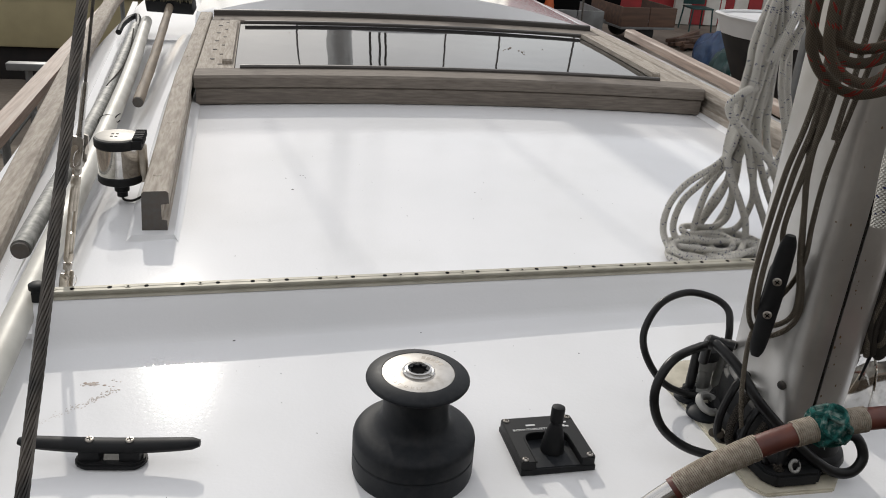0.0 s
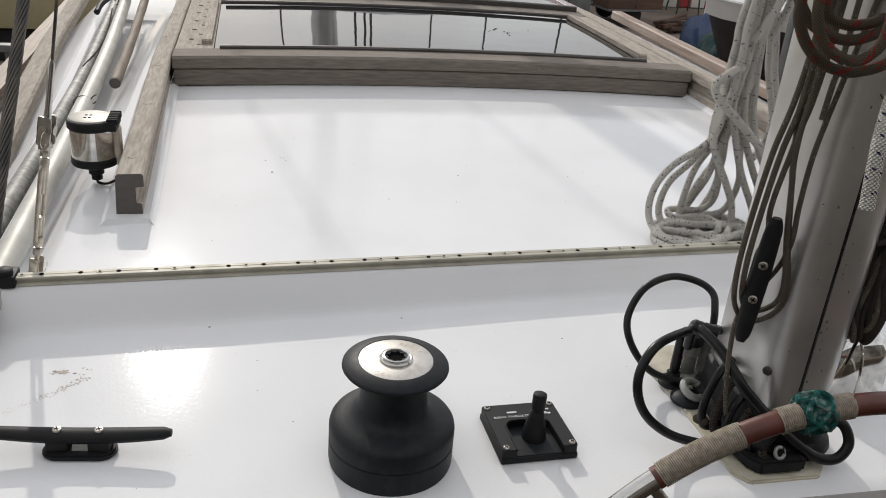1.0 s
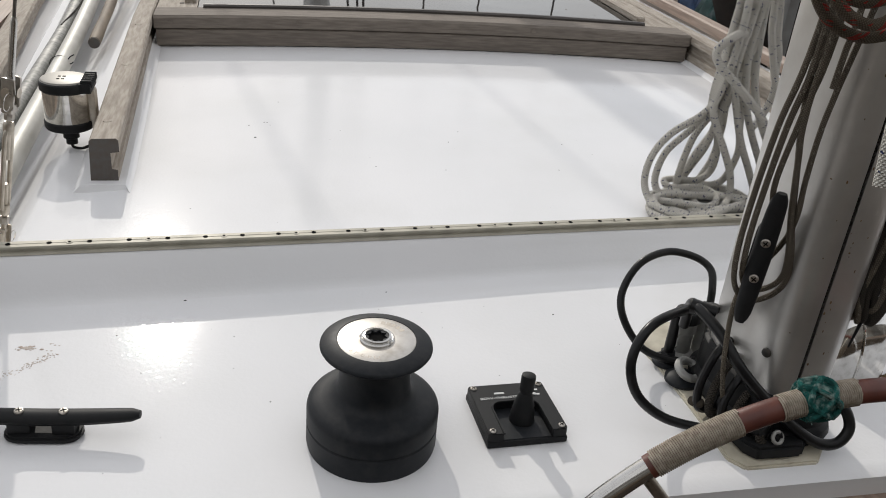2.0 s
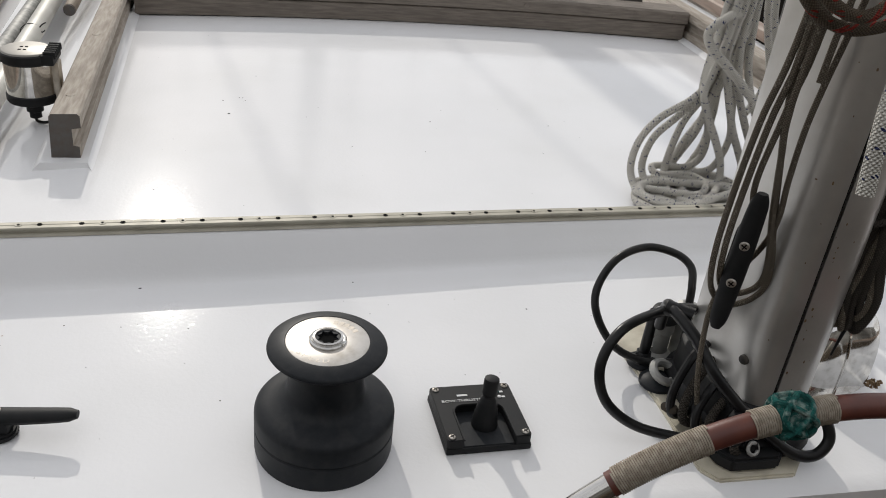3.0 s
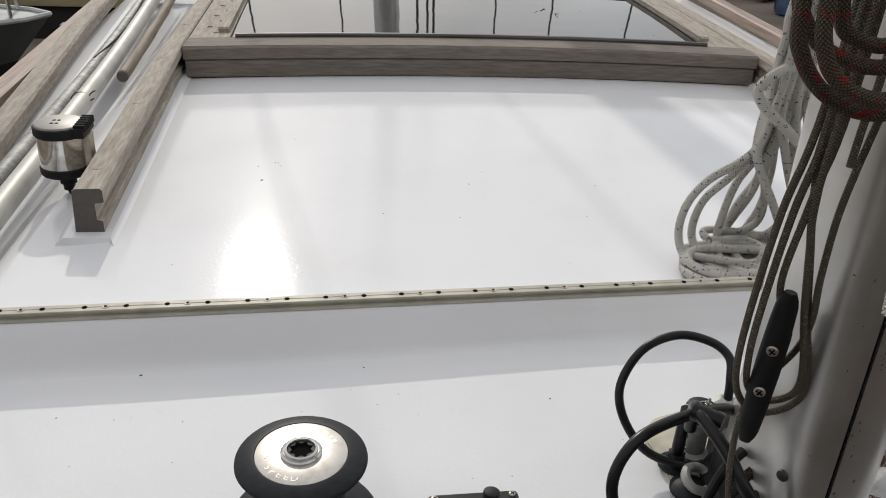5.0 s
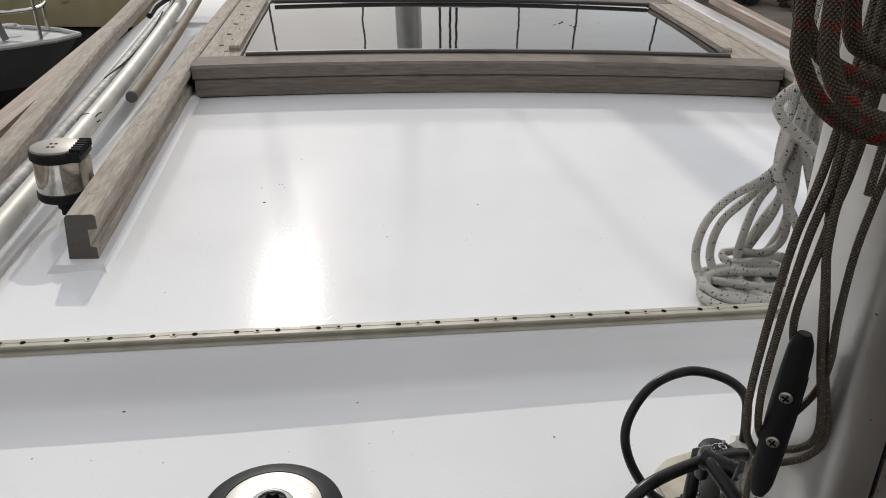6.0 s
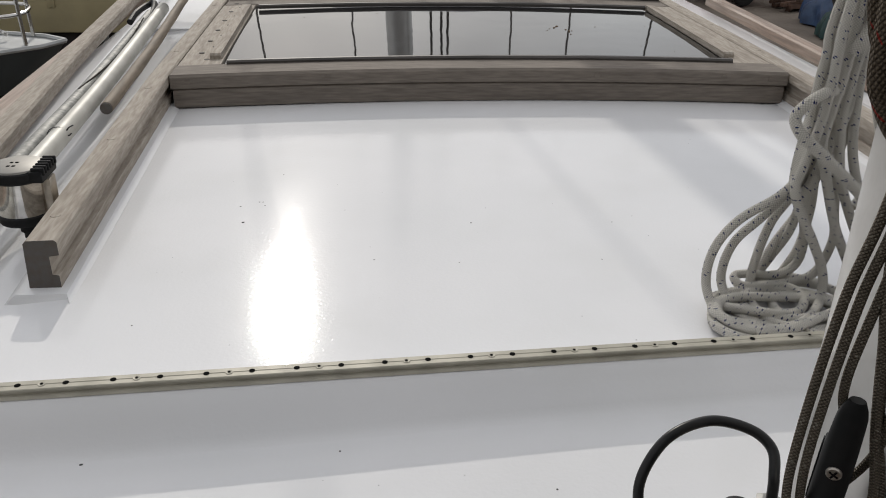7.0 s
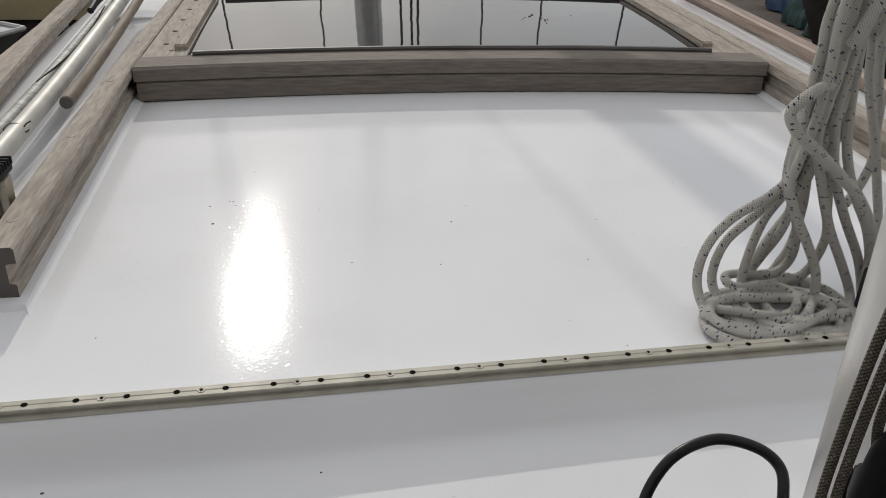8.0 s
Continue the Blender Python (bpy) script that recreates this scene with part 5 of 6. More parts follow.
part("toggle", moved(add(box(-0.0105, -0.0065, -0.008, 0.008, -0.018, 0.026, 0.003), box(0.0065, 0.0105, -0.008, 0.008, -0.018, 0.026, 0.003)), um), M_BRUSH, shroud)
for z in (-0.008, 0.018):
    part("pin", moved(sweep([(-0.0145, 0, z), (0.0155, 0, z)], 0.0042, 12), um), M_BRUSH, shroud)
part("locknut", moved(lathe([(0.0065, 0.030), (0.0075, 0.032), (0.0075, 0.040), (0.0065, 0.042)], 6), um), M_SCREW, shroud)
part("thread", moved(sweep([(0, 0, 0.018), (0, 0, 0.092)], 0.0040, 10), um), M_BRUSH, shroud)
body = lathe([(0.0060, 0.044), (0.0078, 0.047), (0.0082, 0.054), (0.0070, 0.060)], 18)
body = add(body, lathe([(0.0070, 0.166), (0.0082, 0.172), (0.0078, 0.180), (0.0060, 0.183)], 18))
for sx in (-1, 1):
    body = add(body, sweep(spline([(sx * 0.0055, 0, 0.054), (sx * 0.0098, 0, 0.066), (sx * 0.0104, 0, 0.113), (sx * 0.0098, 0, 0.160), (sx * 0.0055, 0, 0.172)]), 0.0036, 10))
part("turnbuckle", moved(body, um), M_BRUSH, shroud, "open polished steel turnbuckle body")
part("thread", moved(sweep([(0, 0, 0.128), (0, 0, 0.204)], 0.0040, 10), um), M_BRUSH, shroud)
part("locknut", moved(lathe([(0.0065, 0.185), (0.0075, 0.187), (0.0075, 0.194), (0.0065, 0.196)], 6), um), M_SCREW, shroud)
part("fork", moved(add(add(box(-0.0115, -0.0065, -0.0105, 0.0105, 0.202, 0.244, 0.0045), box(0.0065, 0.0115, -0.0105, 0.0105, 0.202, 0.244, 0.0045)), box(-0.0110, 0.0110, -0.008, 0.008, 0.196, 0.208, 0.003)), um), M_SCREW, shroud)
part("clevis", moved(sweep([(-0.016, 0, 0.226), (0.016, 0, 0.226)], 0.0062, 14), um), M_BRUSH, shroud)
part("bolt_head", moved(sweep([(0, -0.0135, 0.226), (0, -0.0130, 0.226)], 0.0072, 14), um), M_BRUSH, shroud)
part("split_ring", moved(sweep([(0.0115 * math.cos(a), 0, 0.0115 * math.sin(a)) for a in span(0, 2 * math.pi, 21)[:-1]], 0.0008, 6, True), um @ Matrix.Translation((-0.019, -0.006, 0.216))), M_STEEL, shroud)
part("split_ring", moved(sweep([(0.0085 * math.cos(a), 0, 0.0085 * math.sin(a)) for a in span(0, 2 * math.pi, 17)[:-1]], 0.0008, 6, True), um @ Matrix.Translation((0.018, -0.006, 0.004))), M_STEEL, shroud)
part("swage", moved(lathe([(0.008, 0.222), (0.006, 0.245), (0.005, 0.255), (0.005, 0.315), (0.003, 0.322)], 16), um), M_STEEL, shroud)
part("wire", moved(sweep([(0, 0, 0.31), (0, 0, 6.0)], 0.0026, 8), um), M_WIRE, shroud)

stay = empty("backstay_wire", "thick dark twisted wire rope stay", "stay", at=(0, 0, 0))
p0, p1 = Vector((-0.142, -0.36, -0.48)), Vector((0.16, 5.1, 5.1))
d = (p1 - p0).normalized()
e1 = d.cross(Vector((1, 0, 0))).normalized()
e2 = d.cross(e1)
L = 2.6
part("core", sweep([p0, p0 + d * L], 0.0027, 8), M_WIRE, stay)
for k in range(12):
    pts = []
    for i in range(420):
        s_ = L * i / 419
        a = 2 * math.pi * (s_ / 0.075 + k / 12)
        pts.append(p0 + d * s_ + 0.0029 * (math.cos(a) * e1 + math.sin(a) * e2))
    part("strand", sweep(pts, 0.00075, 5), M_WIRE, stay)
part("upper_wire", sweep([p0 + d * 2.6, p1], 0.006, 8), M_WIRE, stay)
part("deck_end", sweep([p0 - d * 0.45, p0 + d * 0.05], 0.0085, 10), M_STEEL, stay)

main = empty("main_mast", "tall grey aluminium main mast forward of the hatch", "mast", at=(0.510, 6.0, -0.05))
part("tube", lathe([(0.088, 0), (0.088, 9.0), (0.06, 11.0)], 28), M_ALU, main)
for x, y, tx in ((0.72, 5.9, 0.62), (0.83, 5.9, 0.64), (0.79, 5.92, 0.63)):
    cord("main_halyard", [(x, y, -0.04), (x - 0.01, y, 1.2), (x - 0.03, y + 0.02, 2.5), (tx, y + 0.1, 9.0)], 0.009, M_ROPED, "dark halyard running up beside the main mast", "rope", "main mast lines", sides=6)
for x, y in ((1.22, 5.7), (1.58, 5.6), (2.0, 5.3), (0.20, 5.7), (-0.35, 5.4)):
    cord("main_shroud", [(x, y, -0.2), (x * 0.97 + 0.02, y + 0.02, 1.2), (x * 0.9 + 0.05, y + 0.05, 2.6), (0.48, 6.0, 9.5)], 0.0065, M_WIRE, "dark wire shroud of the main mast", "shroud", "main mast lines", sides=6)

# ---- specks and stains on the deck ----
def specks(name, pts, zf, material, label):
    bm = bmesh.new()
    for x, y, r in pts:
        add(bm, moved(lathe([(r, 0), (r * 0.6, r * 0.25)], 7), Matrix.Translation((x, y, zf(x, y) + 0.0001)) @ pose(0, 0, 0, 0, 0, random.uniform(0, 90)) @ Matrix.Diagonal((random.uniform(0.6, 1.3), 1, 1, 1))))
    return tagged(finish(name, bm, material), label, "specks", kind="stuff")


M_SPECK = mat("dark_speck", (0.05, 0.05, 0.05), 0.7, scale=80.0)
up_pts = [(0.077, 1.736, 0.0026), (0.065, 1.804, 0.0016), (0.096, 1.820, 0.0016), (0.102, 1.819, 0.0014), (0.107, 1.804, 0.0016), (0.461, 1.710, 0.0018), (0.426, 1.568, 0.0012), (0.295, 1.585, 0.0012), (0.703, 1.702, 0.0014), (0.651, 1.567, 0.0012), (0.129, 1.946, 0.0012), (-0.030, 1.409, 0.0012), (0.636, 1.333, 0.0012), (0.494, 1.769, 0.0011), (0.073, 1.276, 0.0030)]
specks("deck_specks", up_pts + [(random.uniform(-0.1, 1.2), random.uniform(1.35, 2.3), random.uniform(0.0004, 0.0008)) for _ in range(40)], lambda x, y: upper_z(x, y), M_SPECK, "small dark specks on the white coachroof deck")
lo_pts = [(-0.025, 1.150, 0.0017), (0.250, 1.150, 0.0013), (0.476, 1.075, 0.0013), (-0.103, 1.070, 0.0010), (0.081, 0.917, 0.0010), (0.040, 1.056, 0.0010)]
specks("deck_specks", lo_pts + [(random.uniform(-0.2, 1.0), random.uniform(0.8, 1.12), random.uniform(0.0004, 0.0008)) for _ in range(30)], lower_z, M_SPECK, "small dark specks on the white aft deck")
M_STAIN = mat("pale_brown_smear", (0.36, 0.29, 0.235), 0.7, scale=90.0, col2=(0.55, 0.50, 0.46))
smear = []
for i in range(190):
    t_ = random.random()
    smear.append((-0.168 - 0.10 * t_ + random.gauss(0, 0.004), 1.036 - 0.085 * t_ + random.gauss(0, 0.003), random.uniform(0.0005, 0.0016) * (1.1 - t_)))
smear += [(-0.203 + random.gauss(0, 0.006), 1.050 + random.gauss(0, 0.002), random.uniform(0.0008, 0.0024)) for _ in range(34)]
smear += [(-0.172 + random.gauss(0, 0.004), 1.055 + random.gauss(0, 0.005), random.uniform(0.0008, 0.002)) for _ in range(6)]
specks("deck_smear", smear, lower_z, M_STAIN, "pale brown scrape marks on the white aft deck")

# ---- the yard beyond ----
def loft_hull(name, bow, stern, beam, z_deck, z_wl, z_keel, m_top, m_low, m_deck, label, flare=0.85):
    """A boat's hull between bow and stern: topsides, bottom and deck."""
    hull = empty(name, label, "boat", at=(0, 0, 0))
    b, s_ = Vector((*bow, 0)), Vector((*stern, 0))
    ax = (s_ - b)
    side = Vector((-ax.y, ax.x, 0)).normalized()
    st = [0, 0.03, 0.08, 0.16, 0.28, 0.45, 0.65, 0.85, 1.0]

    def ring(t, z, k):
        w = beam / 2 * min(1.0, (t * 2.6) ** 0.62) * (1 - 0.25 * max(0, t - 0.6)) * k + 0.004
        rake = 0.0 + 0.10 * (z_deck - z) / max(0.01, (z_deck - z_keel))
        c = b + ax * (t * (1 - rake) + rake)
        return c + side * w + Vector((0, 0, z)), c - side * w + Vector((0, 0, z))
    for nm, za, ka, zb, kb, m in (("topside", z_deck, 1.0, z_wl, flare, m_top), ("bottom", z_wl, flare, z_keel, 0.12, m_low)):
        bm = bmesh.new()
        lev = []
        for i in range(5):
            f = i / 4
            kk = ka + (kb - ka) * (f if nm == "topside" else f ** 1.8)
            row = [ring(t, za + (zb - za) * f, kk) for t in st]
            lev.append([bm.verts.new(p[0]) for p in row[::-1]] + [bm.verts.new(p[1]) for p in row])
        for p, q in zip(lev, lev[1:]):
            for k in range(len(p) - 1):
                bm.faces.new((p[k], p[k + 1], q[k + 1], q[k]))
            bm.faces.new((p[-1], p[0], q[0], q[-1]))
        bmesh.ops.recalc_face_normals(bm, faces=bm.faces[:])
        part(nm, bm, m, hull)
    bm = bmesh.new()
    row = [ring(t, z_deck - 0.015, 0.985) for t in st]
    bm.faces.new([bm.verts.new(p[0]) for p in row[::-1]] + [bm.verts.new(p[1]) for p in row])
    part("deck", bm, m_deck, hull)
    pts = [p[0] + Vector((0, 0, 0.012)) for p in row[::-1]] + [p[1] + Vector((0, 0, 0.012)) for p in row]
    part("gunwale", sweep(pts, 0.022, 6), m_deck, hull)
    return hull, ring


M_BEIGE = mat("beige_hull_paint", (0.42, 0.36, 0.21), 0.55, col2=(0.36, 0.31, 0.18), scale=3.0, stain=(0.25, 0.23, 0.15), stain_scale=2.0, stain_amount=0.4)
M_BOOT = mat("black_antifouling", (0.010, 0.009, 0.009), 0.8, col2=(0.02, 0.015, 0.014), scale=6.0)
M_GREYH = mat("slate_grey_hull", (0.055, 0.068, 0.075), 0.4, col2=(0.045, 0.055, 0.06), scale=3.0)
M_LGREY = mat("light_grey_deck", (0.48, 0.49, 0.49), 0.6, col2=(0.40, 0.41, 0.41), scale=8.0)
M_WHITEH = mat("white_hull_paint", (0.72, 0.72, 0.72), 0.35, col2=(0.64, 0.64, 0.64), scale=2.0)
M_BROWNW = mat("brown_timber", (0.10, 0.055, 0.035), 0.75, col2=(0.06, 0.035, 0.025), scale=15.0, stretch=(0.1, 1, 1), ob_var=0.3)
M_RED = mat("red_painted_board", (0.30, 0.022, 0.025), 0.6, col2=(0.22, 0.018, 0.02), scale=5.0, ob_var=0.15)
M_OFFW = mat("off_white_board", (0.62, 0.60, 0.56), 0.6, col2=(0.52, 0.50, 0.46), scale=5.0, ob_var=0.1)
M_TARPB = mat("blue_tarpaulin", (0.035, 0.075, 0.16), 0.45, col2=(0.02, 0.04, 0.09), scale=6.0, bump=0.5, bscale=9.0, dist=0.03)
M_TARPG = mat("green_tarpaulin", (0.015, 0.06, 0.055), 0.5, col2=(0.01, 0.035, 0.035), scale=7.0, bump=0.5, bscale=9.0, dist=0.03)
M_GREYM = mat("grey_sheet_metal", (0.20, 0.21, 0.21), 0.5, 0.3, col2=(0.14, 0.14, 0.14), scale=6.0)
M_TYRE = mat("tyre_rubber", (0.015, 0.015, 0.015), 0.85, scale=20.0)
M_ORANGE = mat("faded_orange_plastic", (0.50, 0.11, 0.03), 0.6, scale=8.0)

# long beige barge to port
barge = empty("beige_barge", "long beige boat hull with a black bottom, on the hard", "boat")
part("side", box(-9.0, 0.7, 10.0, 13.0, -1.42, -0.84, 0.03), M_BEIGE, barge)
part("bottom", box(-8.9, 0.6, 10.08, 12.9, -1.85, -1.40, 0.05), M_BOOT, barge, "black bottom")
part("rubbing_strake", box(-9.02, 0.72, 9.955, 10.02, -0.86, -0.79, 0.015), M_BROWNW, barge, "brown rubbing strake")
part("bulwark", box(-9.0, 0.7, 10.01, 12.99, -0.80, -0.45, 0.03), M_BEIGE, barge)
part("rudder_strap", box(-3.05, -2.97, 9.985, 10.01, -1.15, -0.85, 0.005), M_BEIGE, barge)

hull, ring_ = loft_hull("grey_yacht", (-2.28, 8.1), (-8.0, 6.9), 2.0, -1.08, -1.48, -1.79, M_GREYH, M_BOOT, M_LGREY, "slate-grey yacht with a steel bow pulpit, on the hard")
for f in (0.05, 0.13, 0.24, 0.38):
    for side_ in (0, 1):
        q = ring_(f, -1.08, 0.82)[side_]
        part("pulpit_post", sweep([q, q + Vector((-0.02, 0, 0.50))], 0.017, 8), M_STEEL, hull)
for h in (0.27, 0.50):
    pts = [ring_(f, -1.08, 0.82)[0] for f in (0.5, 0.38, 0.24, 0.13, 0.05)] + [ring_(f, -1.08, 0.82)[1] for f in (0.05, 0.13, 0.24, 0.38, 0.5)]
    part("pulpit_rail", sweep(spline([p + Vector((-0.02, 0, h)) for p in pts], 6), 0.016, 8), M_STEEL, hull)
for f in (0.10, 0.2):
    q = (ring_(f, -1.08, 0.5)[1] + ring_(f, -1.08, 0.3)[1]) / 2
    part("deck_cleat", sweep(spline([q + Vector((-0.10, 0, 0.03)), q + Vector((-0.05, 0, 0.06)), q + Vector((0.05, 0, 0.06)), q + Vector((0.10, 0, 0.03))]), 0.018, 8), M_STEEL, hull, "steel mooring cleat")
q = ring_(0.10, -1.08, 0.3)[0]
part("forestay", sweep([q, q + Vector((-1.5, 0, 5.0))], 0.03, 8), M_GREYM, hull, "furled grey forestay")
part("bow_light", box(q.x + 0.05, q.x + 0.13, q.y - 0.05, q.y + 0.05, -0.70, -0.58, 0.01), M_PLAST, hull, "black bow light")

hull2, _ = loft_hull("white_yacht", (5.12, 9.3), (9.6, 6.6), 2.6, -0.60, -0.82, -1.79, M_WHITEH, M_BOOT, M_WHITEH, "white yacht with a black bottom, on the hard")

stand = empty("jack_stand", "grey steel boat stand with a T-shaped head", "boat stand", at=(-1.90, 7.6, GROUND))
part("post", sweep([(0, 0, 0), (0, 0, 0.70)], 0.03, 10), M_GREYM, stand)
part("head", box(-0.16, 0.16, -0.05, 0.05, 0.69, 0.75, 0.01), M_GREYM, stand)
for a in (90, 210, 330):
    part("leg", sweep([(0, 0, 0.35), (0.3 * math.cos(radians(a)), 0.3 * math.sin(radians(a)), 0.01)], 0.02, 8), M_GREYM, stand)

# timber handrail of the staging alongside
stag = empty("staging_rail", "brown timber handrail on posts alongside the boat", "handrail")
bm = bmesh.new()
rr = []
for y in span(0.9, 6.5, 12):
    x = -0.675 - 0.022 * (y - 1.5)
    rr.append([bm.verts.new((x + p, y, -0.13 + q)) for p, q in ((-0.03, 0), (0.03, 0), (0.03, 0.03), (-0.03, 0.03))])
for a, b in zip(rr, rr[1:]):
    for k in range(4):
        bm.faces.new((a[k], a[(k + 1) % 4], b[(k + 1) % 4], b[k]))
bm.faces.new(rr[0]), bm.faces.new(rr[-1])
bmesh.ops.recalc_face_normals(bm, faces=bm.faces[:])
part("plank", bm, M_VARN, stag)
for y in (1.2, 2.55, 3.9, 5.2):
    x = -0.675 - 0.022 * (y - 1.5)
    part("post", sweep([(x, y, GROUND), (x, y, -0.128)], 0.012, 10), M_GREYM, stag, "grey steel post")

# striped hut and what stands before it
hut = empty("striped_hut", "hut with red and white striped boards and an arched white door", "hut", at=(0, 0, 0))
part("back_wall", box(5.0, 13.0, 16.36, 16.5, GROUND, 1.4), M_RED, hut, "", False)
x, i = 8.42, 0
while x < 13.0:
    part("board", box(x, x + 0.30, 16.29, 16.36, GROUND, 1.4, 0.006, 1), M_RED if i % 2 == 0 else M_OFFW, hut)
    x += 0.31
    i += 1
for k in range(5):
    part("panel", box(6.45 + 0.32 * k, 6.75 + 0.32 * k, 16.28, 16.36, -0.95, -0.60, 0.006, 1), M_OFFW if k % 2 == 0 else M_RED, hut)
sec = [(8.05, GROUND), (8.40, GROUND), (8.40, -0.9)] + [(8.225 + 0.175 * math.cos(a), -0.9 + 0.18 * math.sin(a)) for a in span(0.2, math.pi - 0.2, 7)] + [(8.05, -0.9)]
part("arched_door", extrude(sec, "y", 16.27, 16.35, 0.0), M_OFFW, hut, "white arched door")
# the open front's inner shade, as a flat near-black panel
part("opening_shade", box(5.2, 6.9, 16.30, 16.355, GROUND, -0.95), M_HOLE, hut, "near-black panel for the shade of an open front", False)


def trailer(x, y, w, dep, z, h, material, label, turn):
    t_ = empty("yard_trailer", label, "trailer", at=(x, y, GROUND))
    t_.rotation_euler = (0, 0, radians(turn))
    part("side_panel", box(-w / 2, -0.01, -dep / 2, -dep / 2 + 0.03, z, z + h, 0.006), material, t_)
    part("side_panel", box(0.01, w / 2, -dep / 2, -dep / 2 + 0.03, z, z + h, 0.006), material, t_)
    part("end_panel", box(-w / 2, -w / 2 + 0.03, -dep / 2 + 0.032, dep / 2, z, z + h, 0.006), material, t_)
    part("end_panel", box(w / 2 - 0.03, w / 2, -dep / 2 + 0.032, dep / 2, z, z + h, 0.006), material, t_)
    part("floor", box(-w / 2, w / 2, -dep / 2, dep / 2, z - 0.04, z - 0.002, 0.004), M_GREYM, t_)
    for sx in (-1, 1):
        wh = part("wheel", moved(lathe([(0.05, -0.06), (0.15, -0.06), (0.18, -0.04), (0.18, 0.04), (0.15, 0.06), (0.05, 0.06)], 24), pose(0, sx * (dep / 2 - 0.12), 0.18, 90)), M_TYRE, t_)
    part("drawbar", sweep([(-w / 2, 0, z), (-w / 2 - 0.9, 0, z - 0.1)], 0.03, 8), M_GREYM, t_)


trailer(6.30, 14.3, 1.05, 1.1, 0.30, 0.32, M_BROWNW, "rusty brown flat trailer standing in the yard", 8)
trailer(4.95, 13.9, 0.9, 1.1, 0.30, 0.28, M_GREYM, "grey sheet-metal box trailer in the yard", 0)
for x, y in ((4.98, 16.0), (5.35, 16.05)):
    cone = empty("traffic_cone", "faded orange traffic cone on the yard ground", "cone", group="yard cones", at=(x, y, GROUND))
    part("body", lathe([(0.14, 0.03), (0.03, 0.62), (0.02, 0.64)], 20), M_ORANGE, cone)
    part("foot", box(-0.19, 0.19, -0.19, 0.19, 0, 0.035, 0.008), M_ORANGE, cone)
# parked white car
car = empty("parked_car", "white hatchback car parked in the yard", "car", at=(2.95, 16.6, GROUND))
sec = [(-1.9, 0.25), (-1.95, 0.6), (-1.75, 0.85), (-0.9, 0.95), (-0.3, 1.4), (0.9, 1.45), (1.6, 1.0), (1.9, 0.9), (1.95, 0.5), (1.85, 0.25)]
part("body", extrude([(p, q) for p, q in sec], "y", -0.8, 0.8, 0.06), M_WHITEH, car)
for sy in (-1, 1):
    part("side_window", extrude([(-0.75, 0.97), (-0.28, 1.32), (0.85, 1.36), (1.3, 1.0)], "y", sy * 0.795 - 0.012, sy * 0.795 + 0.012), M_ACRYL, car)
for sx in (-1.2, 1.2):
    for sy in (-1, 1):
        w_ = part("wheel", moved(lathe([(0.1, -0.09), (0.28, -0.09), (0.31, -0.06), (0.31, 0.06), (0.28, 0.09), (0.1, 0.09)], 24), pose(sx, sy * 0.74, 0.31, 90)), M_TYRE, car)
        part("rim", moved(lathe([(0.02, -0.095), (0.19, -0.095), (0.19, 0.095), (0.02, 0.095)], 20), pose(sx, sy * 0.74, 0.31, 90)), M_BRUSH, w_)
# timber pile
for i in range(14):
    a = random.uniform(-14, 14)
    lg = box(-0.45, 0.45, -0.035, 0.035, -0.03, 0.03, 0.006)
    tagged(finish("timber_log", moved(lg, Matrix.Translation((7.30 + random.uniform(-0.12, 0.12), 13.8 + 0.11 * (i % 5) - 0.2, GROUND + 0.04 + 0.062 * (i // 5))) @ pose(0, 0, 0, 0, random.uniform(-4, 4), a + 35)), M_BROWNW), "dark brown timber offcut in a pile", "timber", "timber pile")


def heap(name, x, y, rx, ry, h, material, label, seed):
    """A tarpaulin draped over something low: folded, with an uneven hem."""
    bm = bmesh.new()
    bmesh.ops.create_uvsphere(bm, u_segments=48, v_segments=24, radius=1.0)
    for v in bm.verts:
        n_ = noise.noise(Vector((v.co.x * 2.1, v.co.y * 2.1, v.co.z * 1.3 + seed)))
        f = 1 + 0.28 * n_ + 0.05 * math.sin(9 * math.atan2(v.co.y, v.co.x) + seed)
        v.co = Vector((v.co.x * rx * f, v.co.y * ry * f, max(0.0, v.co.z) ** 0.8 * h * f))
    ob = tagged(finish(name, bm, material), label, "tarpaulin")
    ob.location = (x, y, GROUND)
    return ob


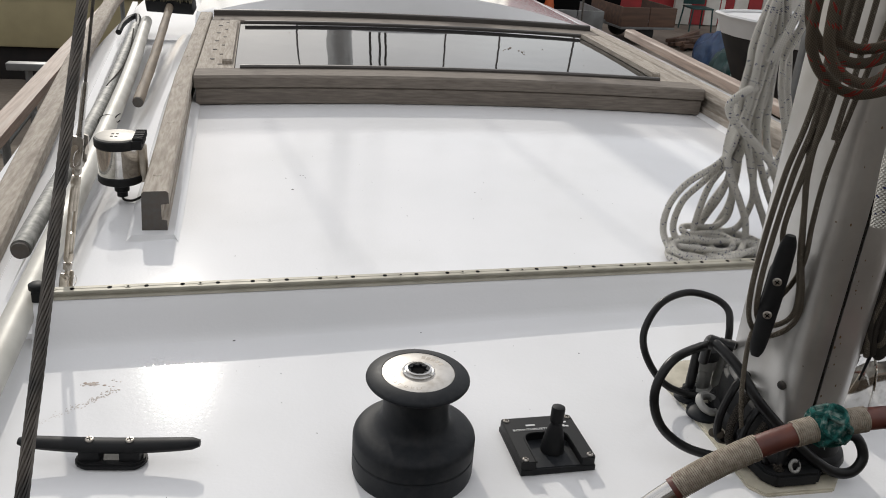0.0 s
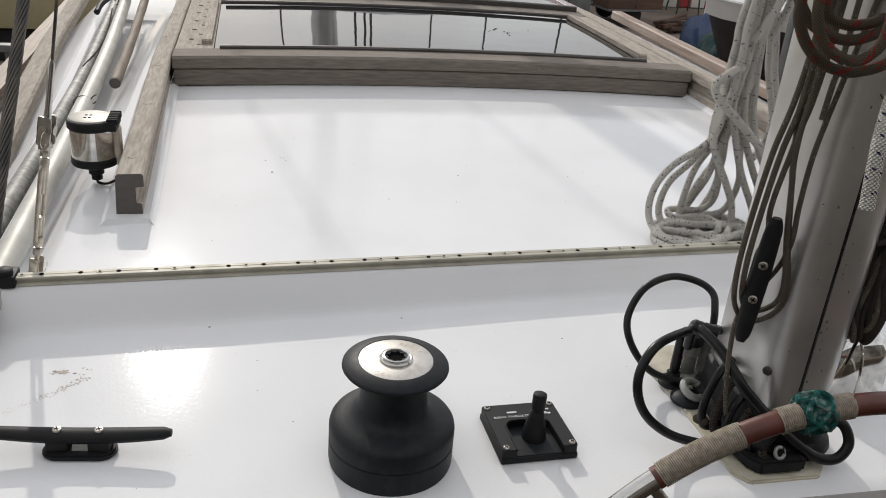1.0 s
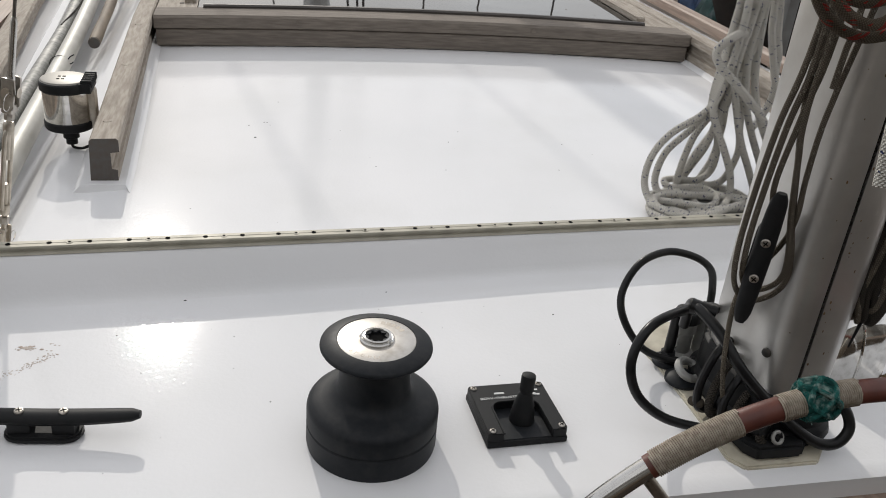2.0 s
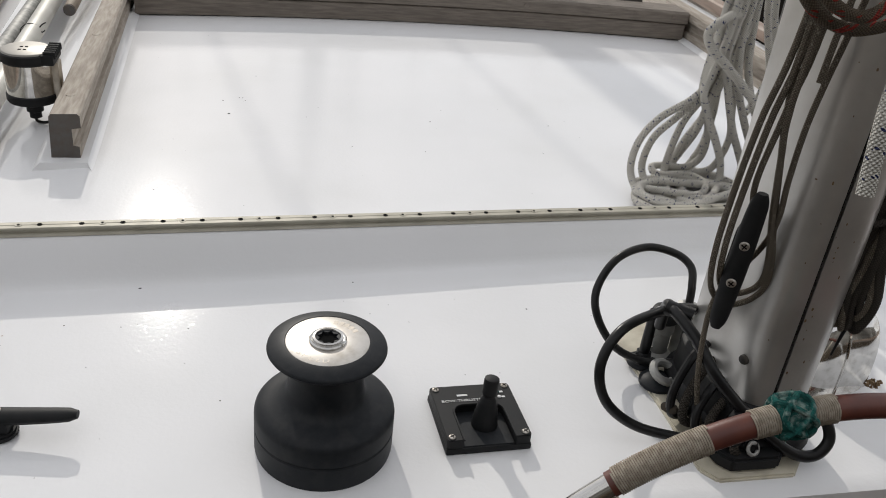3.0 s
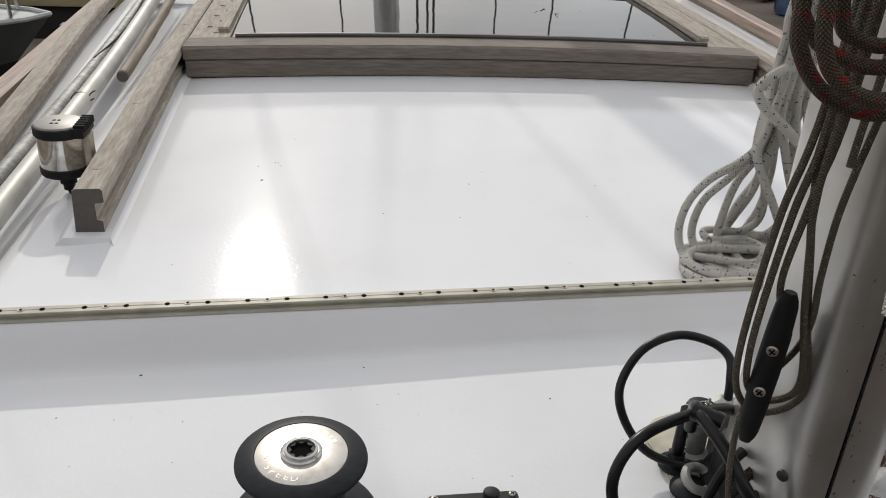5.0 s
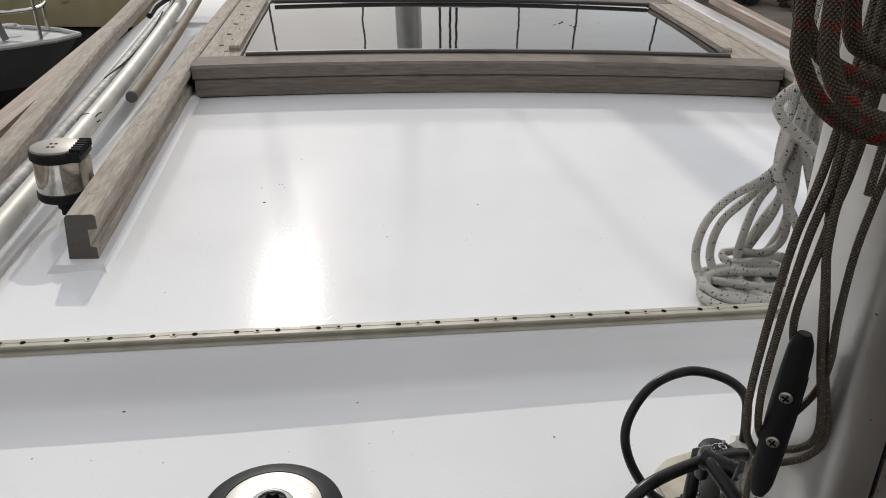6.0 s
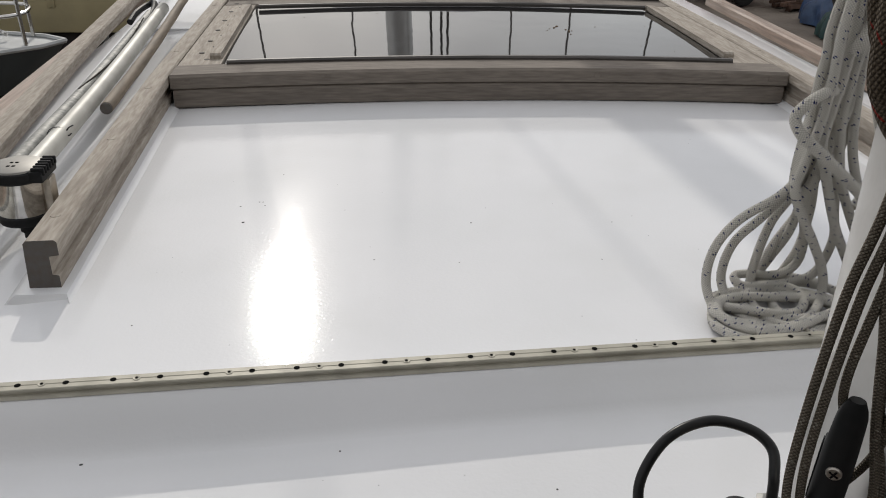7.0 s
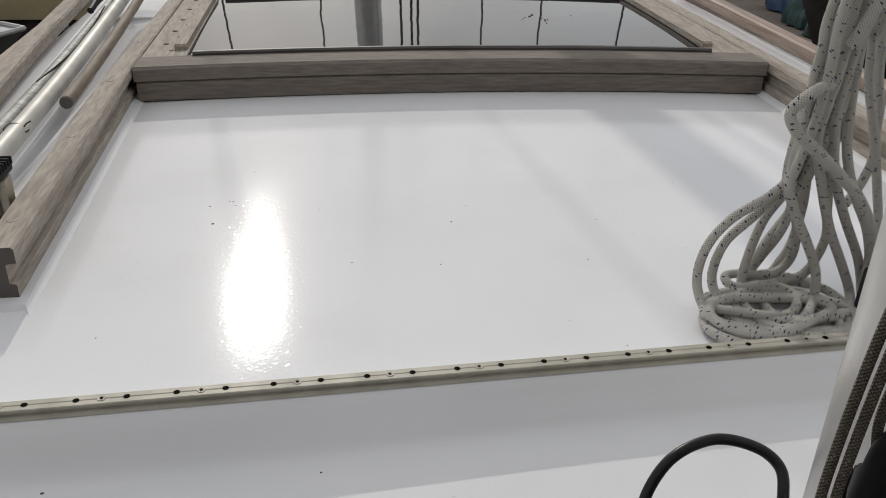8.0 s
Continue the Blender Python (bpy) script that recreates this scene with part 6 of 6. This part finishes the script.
heap("tarpaulin", 7.02, 12.4, 0.30, 0.5, 0.44, M_TARPB, "blue tarpaulin draped over a small boat", 1)
heap("tarpaulin", 6.72, 11.5, 0.26, 0.35, 0.38, M_TARPG, "dark green tarpaulin bundle on the yard ground", 5)
heap("tarpaulin", 6.75, 10.7, 0.4, 0.4, 0.30, M_TARPG, "dark green tarpaulin bundle on the yard ground", 9)
pm = empty("dinghy_mast", "thin pale pole standing on the tarpaulined boat", "pole", at=(6.98, 12.5, GROUND))
part("pole", sweep([(0, 0, 0.3), (0, 0, 3.4)], 0.03, 10), M_OFFW, pm)
# green garden chair
ch = empty("garden_chair", "green plastic garden chair before the striped hut", "chair", at=(8.2, 15.6, GROUND))
part("seat", box(-0.22, 0.22, -0.22, 0.22, 0.41, 0.44, 0.01), M_TARPG, ch)
part("backrest", box(-0.22, 0.22, 0.19, 0.22, 0.46, 0.85, 0.01), M_TARPG, ch)
for sx in (-1, 1):
    for sy in (-1, 1):
        part("leg", sweep([(sx * 0.2, sy * 0.2, 0.41), (sx * 0.23, sy * 0.23, 0.0)], 0.016, 8), M_TARPG, ch)
st2 = empty("steel_prop", "grey steel prop standing beside the white yacht", "prop", at=(4.15, 6.05, GROUND))
part("post", box(-0.04, 0.04, -0.04, 0.04, 0, 2.3, 0.006), M_GREYM, st2)
part("foot", box(-0.15, 0.15, -0.15, 0.15, 0, 0.02, 0.005), M_GREYM, st2)
# unseen blocks added behind the eye; they darken what faces aft
M_FAR = mat("sky_blocker_dark", (0.2, 0.2, 0.195), 0.8, col2=(0.06, 0.055, 0.05), scale=0.5, stain=(0.16, 0.13, 0.11), stain_scale=0.2, stain_amount=0.6)
for k, (x, y, w, h) in enumerate(((1, -9.0, 20, 7.0), (-16, -8, 12, 5.5), (17, -8, 12, 5.5))):
    sh = empty("sky_blocker", "unseen dark shed-shaped block added to hold off sky light", "shed", group="far sheds", at=(x, y, GROUND))
    part("wall", box(-w / 2, w / 2, -2.5, 2.5, 0, h, 0.02), M_FAR, sh)
    part("roof", extrude([(-2.8, h), (2.8, h), (0, h + 1.0)], "x", -w / 2 - 0.2, w / 2 + 0.2), M_FAR, sh)
